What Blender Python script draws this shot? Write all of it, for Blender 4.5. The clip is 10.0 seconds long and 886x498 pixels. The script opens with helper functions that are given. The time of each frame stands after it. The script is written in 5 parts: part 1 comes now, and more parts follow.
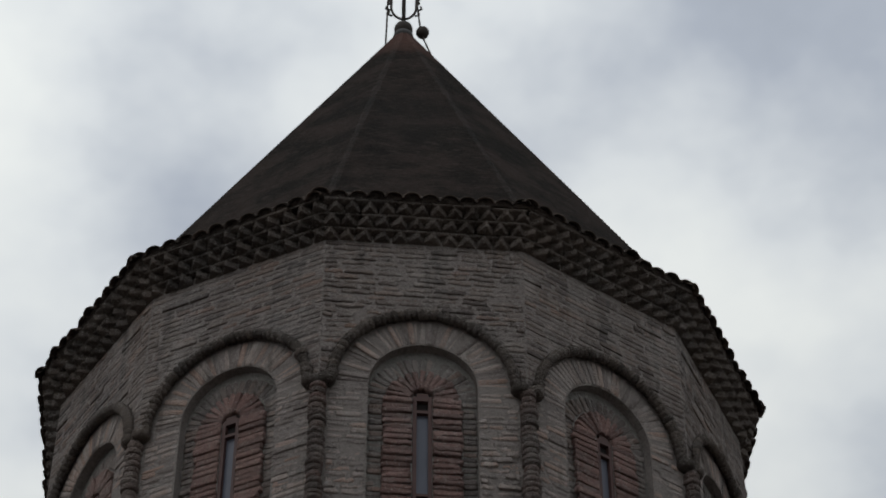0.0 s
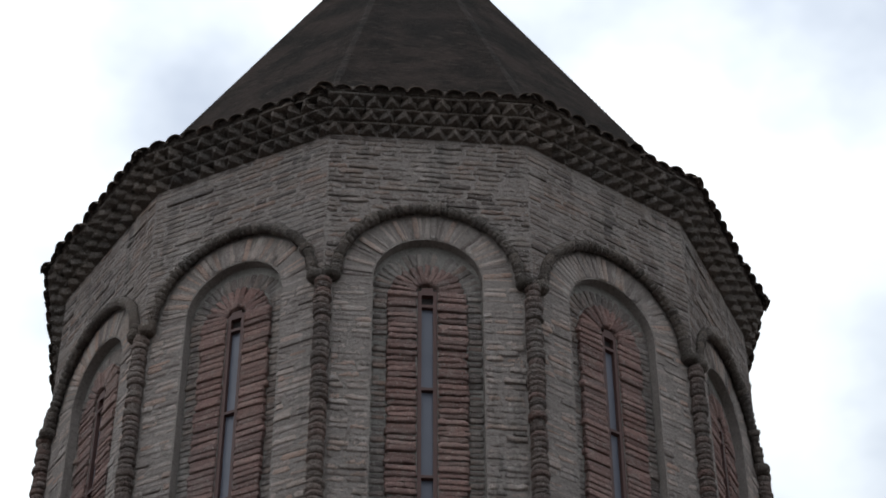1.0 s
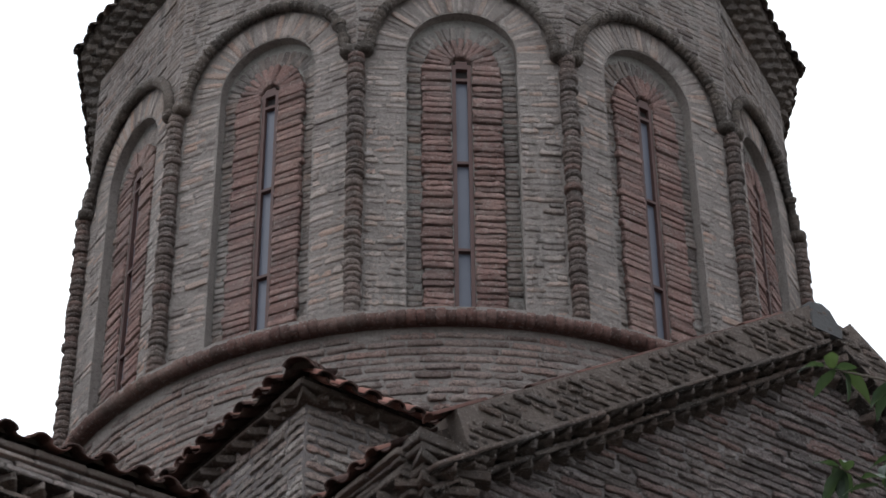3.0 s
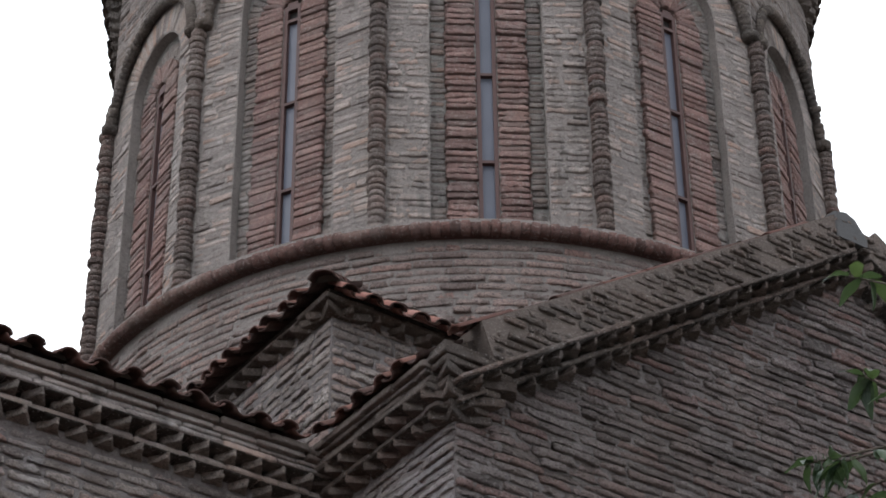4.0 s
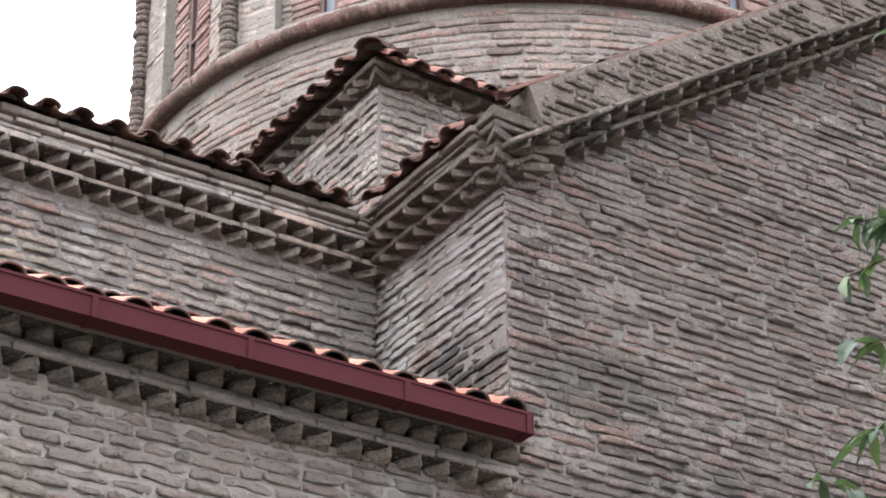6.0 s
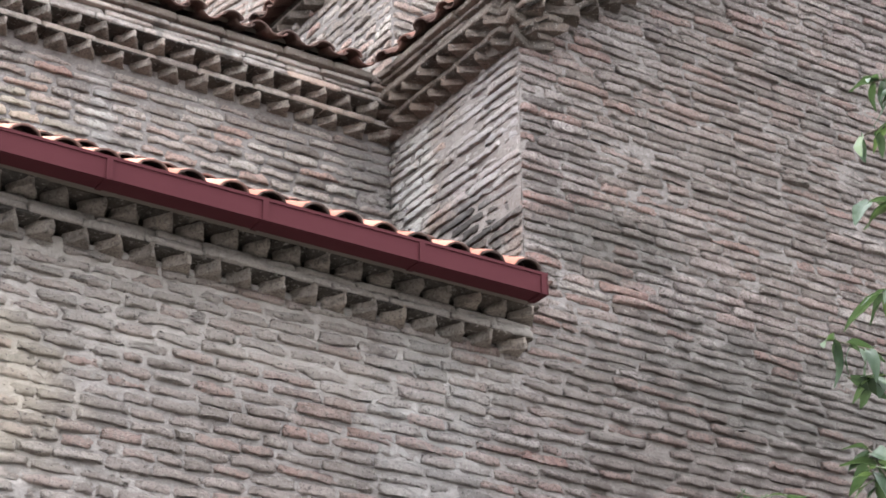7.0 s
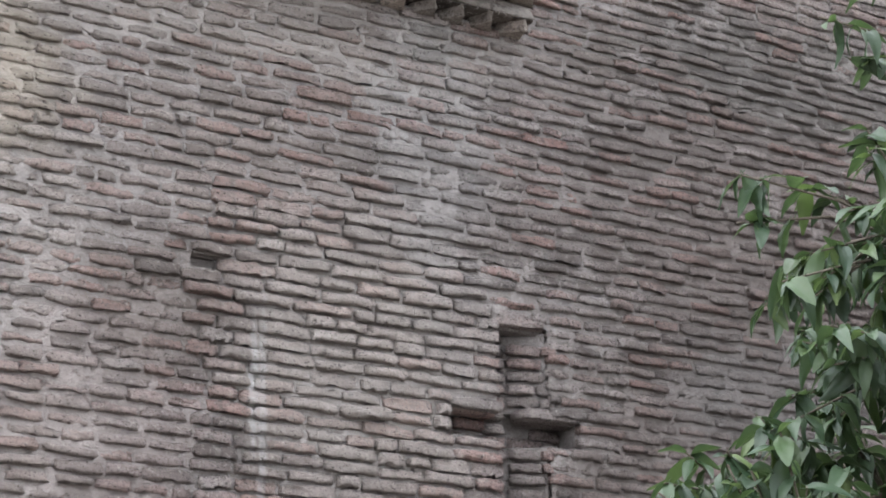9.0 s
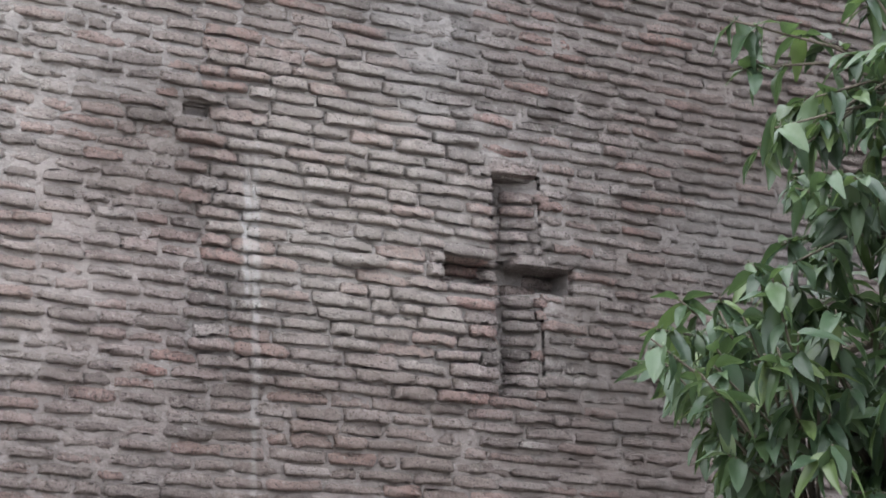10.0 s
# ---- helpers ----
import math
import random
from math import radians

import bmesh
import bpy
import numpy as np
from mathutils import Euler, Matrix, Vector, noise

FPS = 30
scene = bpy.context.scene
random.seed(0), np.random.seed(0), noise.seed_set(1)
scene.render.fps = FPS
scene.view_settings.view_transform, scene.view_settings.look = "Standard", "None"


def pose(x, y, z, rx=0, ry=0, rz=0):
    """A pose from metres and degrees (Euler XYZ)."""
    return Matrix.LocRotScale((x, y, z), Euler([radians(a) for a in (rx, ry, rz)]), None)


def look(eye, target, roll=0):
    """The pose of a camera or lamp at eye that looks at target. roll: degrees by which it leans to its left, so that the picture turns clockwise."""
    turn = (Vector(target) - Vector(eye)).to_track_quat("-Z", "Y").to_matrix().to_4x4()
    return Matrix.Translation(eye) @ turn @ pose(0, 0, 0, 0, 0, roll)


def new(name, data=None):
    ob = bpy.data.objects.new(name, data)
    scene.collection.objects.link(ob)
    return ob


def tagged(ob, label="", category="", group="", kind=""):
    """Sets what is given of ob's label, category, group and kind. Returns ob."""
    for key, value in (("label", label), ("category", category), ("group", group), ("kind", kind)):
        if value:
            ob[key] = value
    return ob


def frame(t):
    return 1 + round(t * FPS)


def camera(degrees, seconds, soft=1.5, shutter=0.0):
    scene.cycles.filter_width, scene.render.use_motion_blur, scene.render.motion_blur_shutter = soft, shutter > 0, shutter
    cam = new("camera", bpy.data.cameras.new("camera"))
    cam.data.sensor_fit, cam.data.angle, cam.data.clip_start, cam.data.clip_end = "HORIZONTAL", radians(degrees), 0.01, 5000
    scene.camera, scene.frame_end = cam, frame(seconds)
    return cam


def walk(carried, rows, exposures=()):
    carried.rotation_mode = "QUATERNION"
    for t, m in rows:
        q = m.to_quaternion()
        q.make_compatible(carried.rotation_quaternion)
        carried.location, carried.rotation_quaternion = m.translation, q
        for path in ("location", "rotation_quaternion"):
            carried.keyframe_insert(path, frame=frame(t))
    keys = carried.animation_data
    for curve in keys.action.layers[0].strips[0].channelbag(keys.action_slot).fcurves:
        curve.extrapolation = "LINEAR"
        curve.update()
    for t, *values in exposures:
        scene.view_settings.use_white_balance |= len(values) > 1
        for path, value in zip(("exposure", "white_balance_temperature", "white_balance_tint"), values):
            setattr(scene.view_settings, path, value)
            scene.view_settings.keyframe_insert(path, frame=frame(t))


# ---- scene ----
cam = camera(22.0, 10.0, soft=1.7)
EYE = (0.0, 0.0, 1.6)
# seconds, and the turn of a camera on a tripod: degrees about x, y, z
TURNS = [
    (0.0, 135.764, 0.199, -36.947),
    (0.5, 134.320, 0.178, -36.855),
    (1.0, 133.111, 0.217, -36.766),
    (1.5, 131.756, 0.366, -36.507),
    (2.0, 130.262, 0.424, -36.225),
    (2.5, 128.829, 0.447, -35.823),
    (2.7, 128.258, 0.494, -35.609),
    (3.8, 125.623, 0.436, -34.829),
    (4.0, 125.242, 0.508, -34.604),
    (4.5, 123.944, 0.545, -34.238),
    (5.0, 122.496, 0.616, -33.943),
    (5.2, 121.889, 0.739, -33.736),
    (6.3, 118.522, 0.676, -32.876),
    (6.5, 117.964, 0.684, -32.799),
    (7.0, 115.889, 0.715, -32.637),
    (7.5, 113.782, 0.683, -32.594),
    (8.0, 111.702, 0.757, -32.562),
    (8.5, 109.850, 0.847, -32.526),
    (9.0, 107.929, 0.890, -32.564),
    (9.5, 106.137, 1.023, -32.620),
    (10.0, 104.093, 1.098, -32.692),
]
# seconds, stops, kelvin, tint
EXPOSURES = [(0.0, -1.45, 6400, 7), (0.5, -1.08, 6300, 7), (1.0, -0.78, 6200, 7), (2.5, -0.3, 6200, 8), (4.5, 0.42, 6300, 10), (5.2, 1.05, 6350, 10), (6.5, 1.96, 6400, 8), (7.0, 2.04, 6400, 8), (7.5, 1.93, 6400, 8), (8.5, 1.66, 6300, 8), (10.0, 1.74, 6250, 8)]
walk(cam, [(t, pose(*EYE, a, b, c)) for t, a, b, c in TURNS], EXPOSURES)

# ---- sky and sun: a bright, broken overcast ----
SUN_UP, SUN_AZ = 42.0, -100.0       # from the front wall's left end, veiled by cloud

SUN_DIR = (math.cos(radians(SUN_UP)) * math.sin(radians(SUN_AZ)), math.cos(radians(SUN_UP)) * math.cos(radians(SUN_AZ)), math.sin(radians(SUN_UP)))


def make_sky():
    world = bpy.data.worlds.new("sky")
    scene.world = world
    world.use_nodes = True
    nt = world.node_tree
    nt.nodes.clear()
    n = nt.nodes.new
    sky = n("ShaderNodeTexSky")
    sky.sky_type, sky.sun_disc = "NISHITA", False
    sky.sun_elevation, sky.sun_rotation = radians(SUN_UP), radians(SUN_AZ % 360)
    blue = n("ShaderNodeBackground")
    blue.inputs[1].default_value = 0.14
    nt.links.new(sky.outputs[0], blue.inputs[0])
    co = n("ShaderNodeTexCoord")
    mp = n("ShaderNodeMapping")
    mp.inputs["Location"].default_value = (2.2, 0.35, 0.0)
    mp.inputs["Scale"].default_value = (1, 1, 1.5)
    big = n("ShaderNodeTexNoise")
    big.inputs["Scale"].default_value, big.inputs["Detail"].default_value, big.inputs["Roughness"].default_value = 5.0, 5.0, 0.5
    nt.links.new(co.outputs["Generated"], mp.inputs[0])
    nt.links.new(mp.outputs[0], big.inputs[0])
    ramp = n("ShaderNodeValToRGB")
    e = ramp.color_ramp.elements
    e[0].position, e[0].color = 0.34, (0.64, 0.68, 0.77, 1)
    e[1].position, e[1].color = 0.62, (1.02, 1.03, 1.02, 1)
    nt.links.new(big.outputs[0], ramp.inputs[0])
    # thin cloud glows towards the sun and dims away from it
    dot = n("ShaderNodeVectorMath")
    dot.operation = "DOT_PRODUCT"
    nt.links.new(co.outputs["Generated"], dot.inputs[0])
    dot.inputs[1].default_value = SUN_DIR
    glow = n("ShaderNodeMapRange")
    for i, x in enumerate((-0.5, 0.95, 1.02, 1.4)):
        glow.inputs[i + 1].default_value = x
    nt.links.new(dot.outputs["Value"], glow.inputs[0])
    # an overcast sky is brighter overhead than at the horizon
    sep = n("ShaderNodeSeparateXYZ")
    nt.links.new(co.outputs["Generated"], sep.inputs[0])
    rise = n("ShaderNodeMapRange")
    for i, x in enumerate((0.0, 1.0, 1.2, 2.1)):
        rise.inputs[i + 1].default_value = x
    nt.links.new(sep.outputs[2], rise.inputs[0])
    both = n("ShaderNodeMath")
    both.operation = "MULTIPLY"
    nt.links.new(glow.outputs[0], both.inputs[0])
    nt.links.new(rise.outputs[0], both.inputs[1])
    cloud = n("ShaderNodeBackground")
    nt.links.new(both.outputs[0], cloud.inputs[1])
    nt.links.new(ramp.outputs[0], cloud.inputs[0])
    cover = n("ShaderNodeMapRange")
    cover.inputs[1].default_value, cover.inputs[2].default_value = 0.3, 0.5
    cover.inputs[3].default_value, cover.inputs[4].default_value = 0.75, 1.0
    nt.links.new(big.outputs[0], cover.inputs[0])
    mix = n("ShaderNodeMixShader")
    nt.links.new(cover.outputs[0], mix.inputs[0])
    nt.links.new(blue.outputs[0], mix.inputs[1])
    nt.links.new(cloud.outputs[0], mix.inputs[2])
    out = n("ShaderNodeOutputWorld")
    nt.links.new(mix.outputs[0], out.inputs[0])


make_sky()
sun = new("sun", bpy.data.lights.new("sun", "SUN"))
sun.data.energy, sun.data.angle, sun.data.color = 0.75, radians(45), (1.0, 0.96, 0.9)
sun.matrix_world = look(tuple(30 * a for a in SUN_DIR), (0, 0, 0))

# ---- materials ----


class Mat:
    """A small node builder round one principled material."""

    def __init__(self, name, rough=0.9, metal=0.0, spec=0.3):
        self.m = bpy.data.materials.new(name)
        self.m.use_nodes = True
        self.t = self.m.node_tree
        self.b = self.t.nodes["Principled BSDF"]
        self.b.inputs["Roughness"].default_value = rough
        self.b.inputs["Metallic"].default_value = metal
        self.b.inputs["Specular IOR Level"].default_value = spec
        self.pos = self.t.nodes.new("ShaderNodeNewGeometry")

    def put(self, sock, value):
        if isinstance(value, bpy.types.NodeSocket):
            self.t.links.new(value, sock)
        elif isinstance(value, (tuple, list)) and len(value) == 3 and sock.type == "RGBA":
            sock.default_value = (*value, 1)
        else:
            sock.default_value = value

    def noise(self, scale, detail=4.0, rough=0.55, stretch=(1, 1, 1), shift=(0, 0, 0)):
        mp = self.t.nodes.new("ShaderNodeMapping")
        mp.inputs["Scale"].default_value, mp.inputs["Location"].default_value = stretch, shift
        self.t.links.new(self.pos.outputs["Position"], mp.inputs[0])
        n = self.t.nodes.new("ShaderNodeTexNoise")
        n.inputs["Scale"].default_value, n.inputs["Detail"].default_value, n.inputs["Roughness"].default_value = scale, detail, rough
        self.t.links.new(mp.outputs[0], n.inputs[0])
        return n.outputs[0]

    def span(self, v, a, b, c=0.0, d=1.0):
        n = self.t.nodes.new("ShaderNodeMapRange")
        n.interpolation_type = "SMOOTHSTEP"
        for i, x in enumerate((v, a, b, c, d)):
            self.put(n.inputs[i], x)
        return n.outputs[0]

    def math(self, op, a, b=0.0):
        n = self.t.nodes.new("ShaderNodeMath")
        n.operation = op
        self.put(n.inputs[0], a)
        self.put(n.inputs[1], b)
        return n.outputs[0]

    def mix(self, f, a, b, mode="MIX"):
        n = self.t.nodes.new("ShaderNodeMix")
        n.data_type, n.blend_type = "RGBA", mode
        self.put(n.inputs[0], f)
        self.put(n.inputs[6], a)
        self.put(n.inputs[7], b)
        return n.outputs[2]

    def ramp(self, f, stops, constant=False):
        n = self.t.nodes.new("ShaderNodeValToRGB")
        e = n.color_ramp.elements
        while len(e) < len(stops):
            e.new(0.5)
        for k, (p, c) in zip(e, stops):
            k.position, k.color = p, (*c, 1)
        self.put(n.inputs[0], f)
        return n.outputs[0]

    def piece(self):
        """A random number for each piece, whether an object of its own or an island of a mesh."""
        o = self.t.nodes.new("ShaderNodeObjectInfo")
        return self.math("FRACT", self.math("ADD", o.outputs["Random"], self.math("MULTIPLY", self.pos.outputs["Random Per Island"], 3.7)))

    def blot(self, centre, size, soft=0.5, ragged=0.6, scale=7.0):
        """A patch of a given place and size with a ragged edge."""
        s = self.t.nodes.new("ShaderNodeVectorMath")
        s.operation = "SUBTRACT"
        self.t.links.new(self.pos.outputs["Position"], s.inputs[0])
        s.inputs[1].default_value = centre
        d = self.t.nodes.new("ShaderNodeVectorMath")
        d.operation = "DIVIDE"
        self.t.links.new(s.outputs[0], d.inputs[0])
        d.inputs[1].default_value = size
        ln = self.t.nodes.new("ShaderNodeVectorMath")
        ln.operation = "LENGTH"
        self.t.links.new(d.outputs[0], ln.inputs[0])
        r = self.math("ADD", ln.outputs["Value"], self.math("MULTIPLY", self.math("SUBTRACT", self.noise(scale, 5), 0.5), ragged * 2))
        return self.span(r, 1.0 + soft * 0.5, 1.0 - soft, 0.0, 1.0)

    def bump(self, height, strength, dist):
        n = self.t.nodes.new("ShaderNodeBump")
        n.inputs["Strength"].default_value, n.inputs["Distance"].default_value = strength, dist
        self.put(n.inputs["Height"], height)
        self.t.links.new(n.outputs[0], self.b.inputs["Normal"])

    def done(self, colour):
        self.put(self.b.inputs["Base Color"], colour)
        return self.m


def brick_material(name, stops, pale=0.35, grey=0.35, blots=(), streak=0.15, fine=1.0):
    m = Mat(name, rough=0.96, spec=0.06)
    c = m.ramp(m.piece(), stops)
    c = m.mix(m.span(m.noise(1.3, 5, 0.6), 0.42, 0.68, 0, grey), c, (0.19, 0.18, 0.175))
    c = m.mix(m.span(m.noise(9.0, 5, 0.65), 0.5, 0.72, 0, pale), c, (0.40, 0.38, 0.36))
    c = m.mix(m.span(m.noise(24.0, 5, 0.7), 0.5, 0.64, 0.0, 0.5 * fine), c, (0.10, 0.085, 0.08))
    c = m.mix(m.span(m.noise(70.0, 4, 0.75), 0.36, 0.52, 0.6 * fine, 0.0), c, (0.07, 0.06, 0.057))
    c = m.mix(m.span(m.noise(48.0, 5, 0.7, shift=(3, 1, 2)), 0.56, 0.66, 0.0, 0.5), c, (0.42, 0.385, 0.36))
    # warmer, sandier stretches
    c = m.mix(m.span(m.noise(0.9, 5, 0.6, (1, 1, 0.7), (1, 8, 3)), 0.47, 0.62, 0.0, 0.18), c, (0.30, 0.235, 0.195))
    # rain streaks and pale washed patches
    c = m.mix(m.span(m.noise(2.6, 5, 0.6, (1, 1, 0.45), (5, 2, 1)), 0.5, 0.66, 0.0, streak * 0.6), c, (0.38, 0.35, 0.33))
    c = m.mix(m.span(m.noise(5.0, 5, 0.65, (1, 1, 0.13)), 0.5, 0.68, 0.0, streak), c, (0.10, 0.092, 0.088))
    for centre, size, colour, amount in blots:
        c = m.mix(m.math("MULTIPLY", m.blot(centre, size), amount), c, colour)
    # pits where the fired skin has spalled
    pits = m.span(m.noise(75.0, 3, 0.6, (0.7, 0.7, 1), (7, 3, 4)), 0.60, 0.68, 0.0, 1.0)
    c = m.mix(m.math("MULTIPLY", pits, 0.55 * fine), c, (0.05, 0.043, 0.041))
    m.bump(m.math("SUBTRACT", m.math("ADD", m.noise(40.0, 8, 0.8), m.math("MULTIPLY", m.noise(110.0, 5, 0.75), 0.6)), m.math("MULTIPLY", pits, 0.4)), 1.0, 0.03 * fine)
    return m.done(c)


PALE, SOOT, LIME = (0.45, 0.402, 0.38), (0.035, 0.033, 0.032), (0.55, 0.54, 0.54)
# real stains, plus broad patches that paint how light falls off over the wall
FACADE_STAINS_SHADE = [
    ((8.6, 8.0, 4.4), (2.9, 1, 2.6), (0.10, 0.081, 0.076), 0.24),
    ((6.35, 8.0, 5.65), (0.95, 1, 0.5), (0.09, 0.078, 0.074), 0.35),
    ((7.6, 8.0, 3.9), (1.9, 1, 1.5), (0.085, 0.07, 0.066), 0.55),
    ((7.0, 8.0, 7.4), (1.5, 1, 1.0), (0.10, 0.085, 0.08), 0.3),
    ((3.2, 8.0, 5.2), (1.4, 1, 0.8), PALE, 0.15),
    ((4.75, 8.0, 4.2), (0.78, 1, 0.75), PALE, 0.3),
    # lime below the cornice, which also lightens the wall under the eaves
    ((3.7, 8.0, 5.6), (2.3, 1, 0.28), PALE, 0.35),
    # the wall's light falling off downwards, put into the colour
    ((5.7, 8.0, 5.0), (1.0, 1, 0.35), (0.11, 0.09, 0.084), 0.15),
    ((5.1, 8.0, 5.2), (0.35, 1, 0.75), LIME, 0.16),
    ((4.225, 8.0, 3.95), (0.02, 1, 0.35), LIME, 0.35),
    ((4.265, 8.0, 3.55), (0.02, 1, 0.8), LIME, 0.28),
    # more of the downward fall of light, painted as a dark patch
    ((6.9, 8.0, 5.1), (1.25, 1, 0.75), (0.105, 0.084, 0.078), 0.25),
    ((5.0, 8.0, 4.9), (0.9, 1, 0.35), (0.12, 0.10, 0.095), 0.2),
    ((3.55, 8.0, 3.75), (0.5, 1, 0.6), (0.17, 0.11, 0.10), 0.2),
    ((6.25, 8.0, 3.8), (0.55, 1, 0.6), (0.105, 0.084, 0.078), 0.22),
    ((3.1, 8.0, 3.9), (0.8, 1, 0.9), PALE, 0.2),
    # a dark stain with the tree's shade painted in
    ((6.2, 8.0, 3.2), (0.75, 1, 0.6), (0.075, 0.064, 0.06), 0.5),
    ((4.6, 8.0, 2.9), (2.6, 1, 0.6), (0.11, 0.08, 0.074), 0.35),
    ((2.9, 8.0, 5.1), (0.5, 1, 0.4), (0.42, 0.36, 0.29), 0.45),
    ((3.8, 8.0, 4.25), (0.4, 1, 0.35), (0.09, 0.07, 0.062), 0.4),
    ((7.3, 8.0, 5.9), (1.1, 1, 0.35), (0.09, 0.085, 0.08), 0.45),
    ((6.15, 8.0, 6.5), (0.5, 1, 0.22), (0.07, 0.065, 0.06), 0.55),
    ((7.0, 8.0, 4.2), (0.7, 1, 0.35), (0.12, 0.115, 0.115), 0.35),
]
OLD = [(0.0, (0.115, 0.096, 0.094)), (0.22, (0.19, 0.157, 0.152)), (0.45, (0.245, 0.2, 0.194)), (0.62, (0.25, 0.153, 0.139)), (0.78, (0.235, 0.19, 0.182)), (0.92, (0.315, 0.275, 0.268)), (1.0, (0.215, 0.125, 0.113))]
brick_facade = brick_material("old brick", OLD, 0.3, 0.32, FACADE_STAINS_SHADE, fine=1.25)
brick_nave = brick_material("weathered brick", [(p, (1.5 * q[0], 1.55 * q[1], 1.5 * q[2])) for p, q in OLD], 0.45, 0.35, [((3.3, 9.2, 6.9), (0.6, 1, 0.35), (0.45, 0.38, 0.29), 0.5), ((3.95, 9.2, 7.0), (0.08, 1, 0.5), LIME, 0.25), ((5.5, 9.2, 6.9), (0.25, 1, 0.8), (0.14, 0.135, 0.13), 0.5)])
brick_side = brick_material("limewashed brick", [(0.0, (0.14, 0.12, 0.115)), (0.4, (0.22, 0.19, 0.18)), (0.8, (0.27, 0.22, 0.20)), (1.0, (0.33, 0.24, 0.21))], 0.5, 0.3,
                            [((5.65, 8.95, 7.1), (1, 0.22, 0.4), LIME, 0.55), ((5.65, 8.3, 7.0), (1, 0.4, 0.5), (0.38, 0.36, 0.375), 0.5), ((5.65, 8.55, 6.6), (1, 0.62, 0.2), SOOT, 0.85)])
brick_pale = brick_material("pale brick", [(0.0, (0.19, 0.16, 0.15)), (0.35, (0.28, 0.242, 0.228)), (0.7, (0.38, 0.318, 0.288)), (1.0, (0.36, 0.245, 0.2))], 0.6, 0.25, streak=0.7, fine=0.5)
brick_plinth = brick_material("rosy brick", [(0.0, (0.2, 0.15, 0.137)), (0.4, (0.29, 0.222, 0.203)), (0.8, (0.36, 0.27, 0.242)), (1.0, (0.33, 0.2, 0.172))], 0.4, 0.25, streak=0.3)
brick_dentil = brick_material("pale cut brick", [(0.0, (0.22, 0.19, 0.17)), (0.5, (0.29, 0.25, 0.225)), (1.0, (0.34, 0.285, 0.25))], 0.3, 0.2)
brick_tower = brick_material("tower brick", [(0.0, (0.10, 0.083, 0.078)), (0.4, (0.168, 0.14, 0.13)), (0.8, (0.22, 0.18, 0.16)), (1.0, (0.228, 0.155, 0.128))], 0.4, 0.55, streak=0.7, fine=0.5)
brick_red = brick_material("red brick", [(0.0, (0.15, 0.096, 0.088)), (0.5, (0.225, 0.136, 0.122)), (1.0, (0.285, 0.18, 0.16))], 0.25, 0.2, fine=0.6)
brick_shaft = brick_material("brown moulded brick", [(0.0, (0.11, 0.085, 0.077)), (0.35, (0.17, 0.125, 0.112)), (0.7, (0.215, 0.168, 0.15)), (1.0, (0.2, 0.12, 0.104))], 0.25, 0.4, streak=0.4)
brick_ring = brick_material("dull red moulded brick", [(0.0, (0.10, 0.06, 0.053)), (0.5, (0.165, 0.09, 0.079)), (1.0, (0.2, 0.118, 0.103))], 0.12, 0.15, fine=0.7)
brick_dark = brick_material("dark weathered brick", [(0.0, (0.08, 0.068, 0.06)), (0.5, (0.13, 0.11, 0.098)), (1.0, (0.18, 0.15, 0.13))], 0.2, 0.4)
# near-black brick that paints the shade in the cornice gaps
brick_gap_shade = brick_material("gap-shade brick", [(0.0, (0.03, 0.026, 0.024)), (0.6, (0.045, 0.038, 0.034)), (1.0, (0.06, 0.048, 0.043))], 0.05, 0.1)
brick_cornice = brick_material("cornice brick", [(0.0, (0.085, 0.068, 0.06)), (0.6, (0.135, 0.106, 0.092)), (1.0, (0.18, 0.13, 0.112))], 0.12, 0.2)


def mortar_material(name, a, b, blots=()):
    m = Mat(name, rough=1.0, spec=0.04)
    c = m.mix(m.noise(5.0, 6, 0.65), a, b)
    c = m.mix(m.span(m.noise(50.0, 5, 0.7), 0.45, 0.75, 0, 0.7), c, (0.12, 0.105, 0.095))
    c = m.mix(m.span(m.noise(62.0, 4, 0.7, shift=(2, 6, 1)), 0.54, 0.68, 0, 0.3), c, (0.42, 0.395, 0.385))
    for centre, size, colour, amount in blots:
        c = m.mix(m.math("MULTIPLY", m.blot(centre, size), amount), c, colour)
    m.bump(m.math("ADD", m.noise(28.0, 6, 0.75), m.math("MULTIPLY", m.noise(120.0, 3), 0.4)), 1.0, 0.03)
    return m.done(c)


mortar = mortar_material("lime mortar", (0.148, 0.131, 0.127), (0.25, 0.225, 0.22), FACADE_STAINS_SHADE)
mortar_pale = mortar_material("pale mortar", (0.19, 0.166, 0.156), (0.30, 0.27, 0.254))
mortar_parapet = mortar_material("brown parapet mortar", (0.10, 0.082, 0.074), (0.19, 0.155, 0.138))
plaster = mortar_material("grey plaster", (0.09, 0.088, 0.082), (0.37, 0.35, 0.33))


def tile_material(name, stops, moss=0.3, fleck=0.3):
    m = Mat(name, rough=0.9, spec=0.1)
    c = m.ramp(m.piece(), stops)
    c = m.mix(m.span(m.noise(14.0, 5, 0.65), 0.48, 0.7, 0, moss), c, (0.09, 0.07, 0.06))
    c = m.mix(m.span(m.noise(70.0, 4), 0.5, 0.75, 0, fleck), c, (0.36, 0.27, 0.22))
    m.bump(m.noise(90.0, 5, 0.7), 0.4, 0.004)
    return m.done(c)


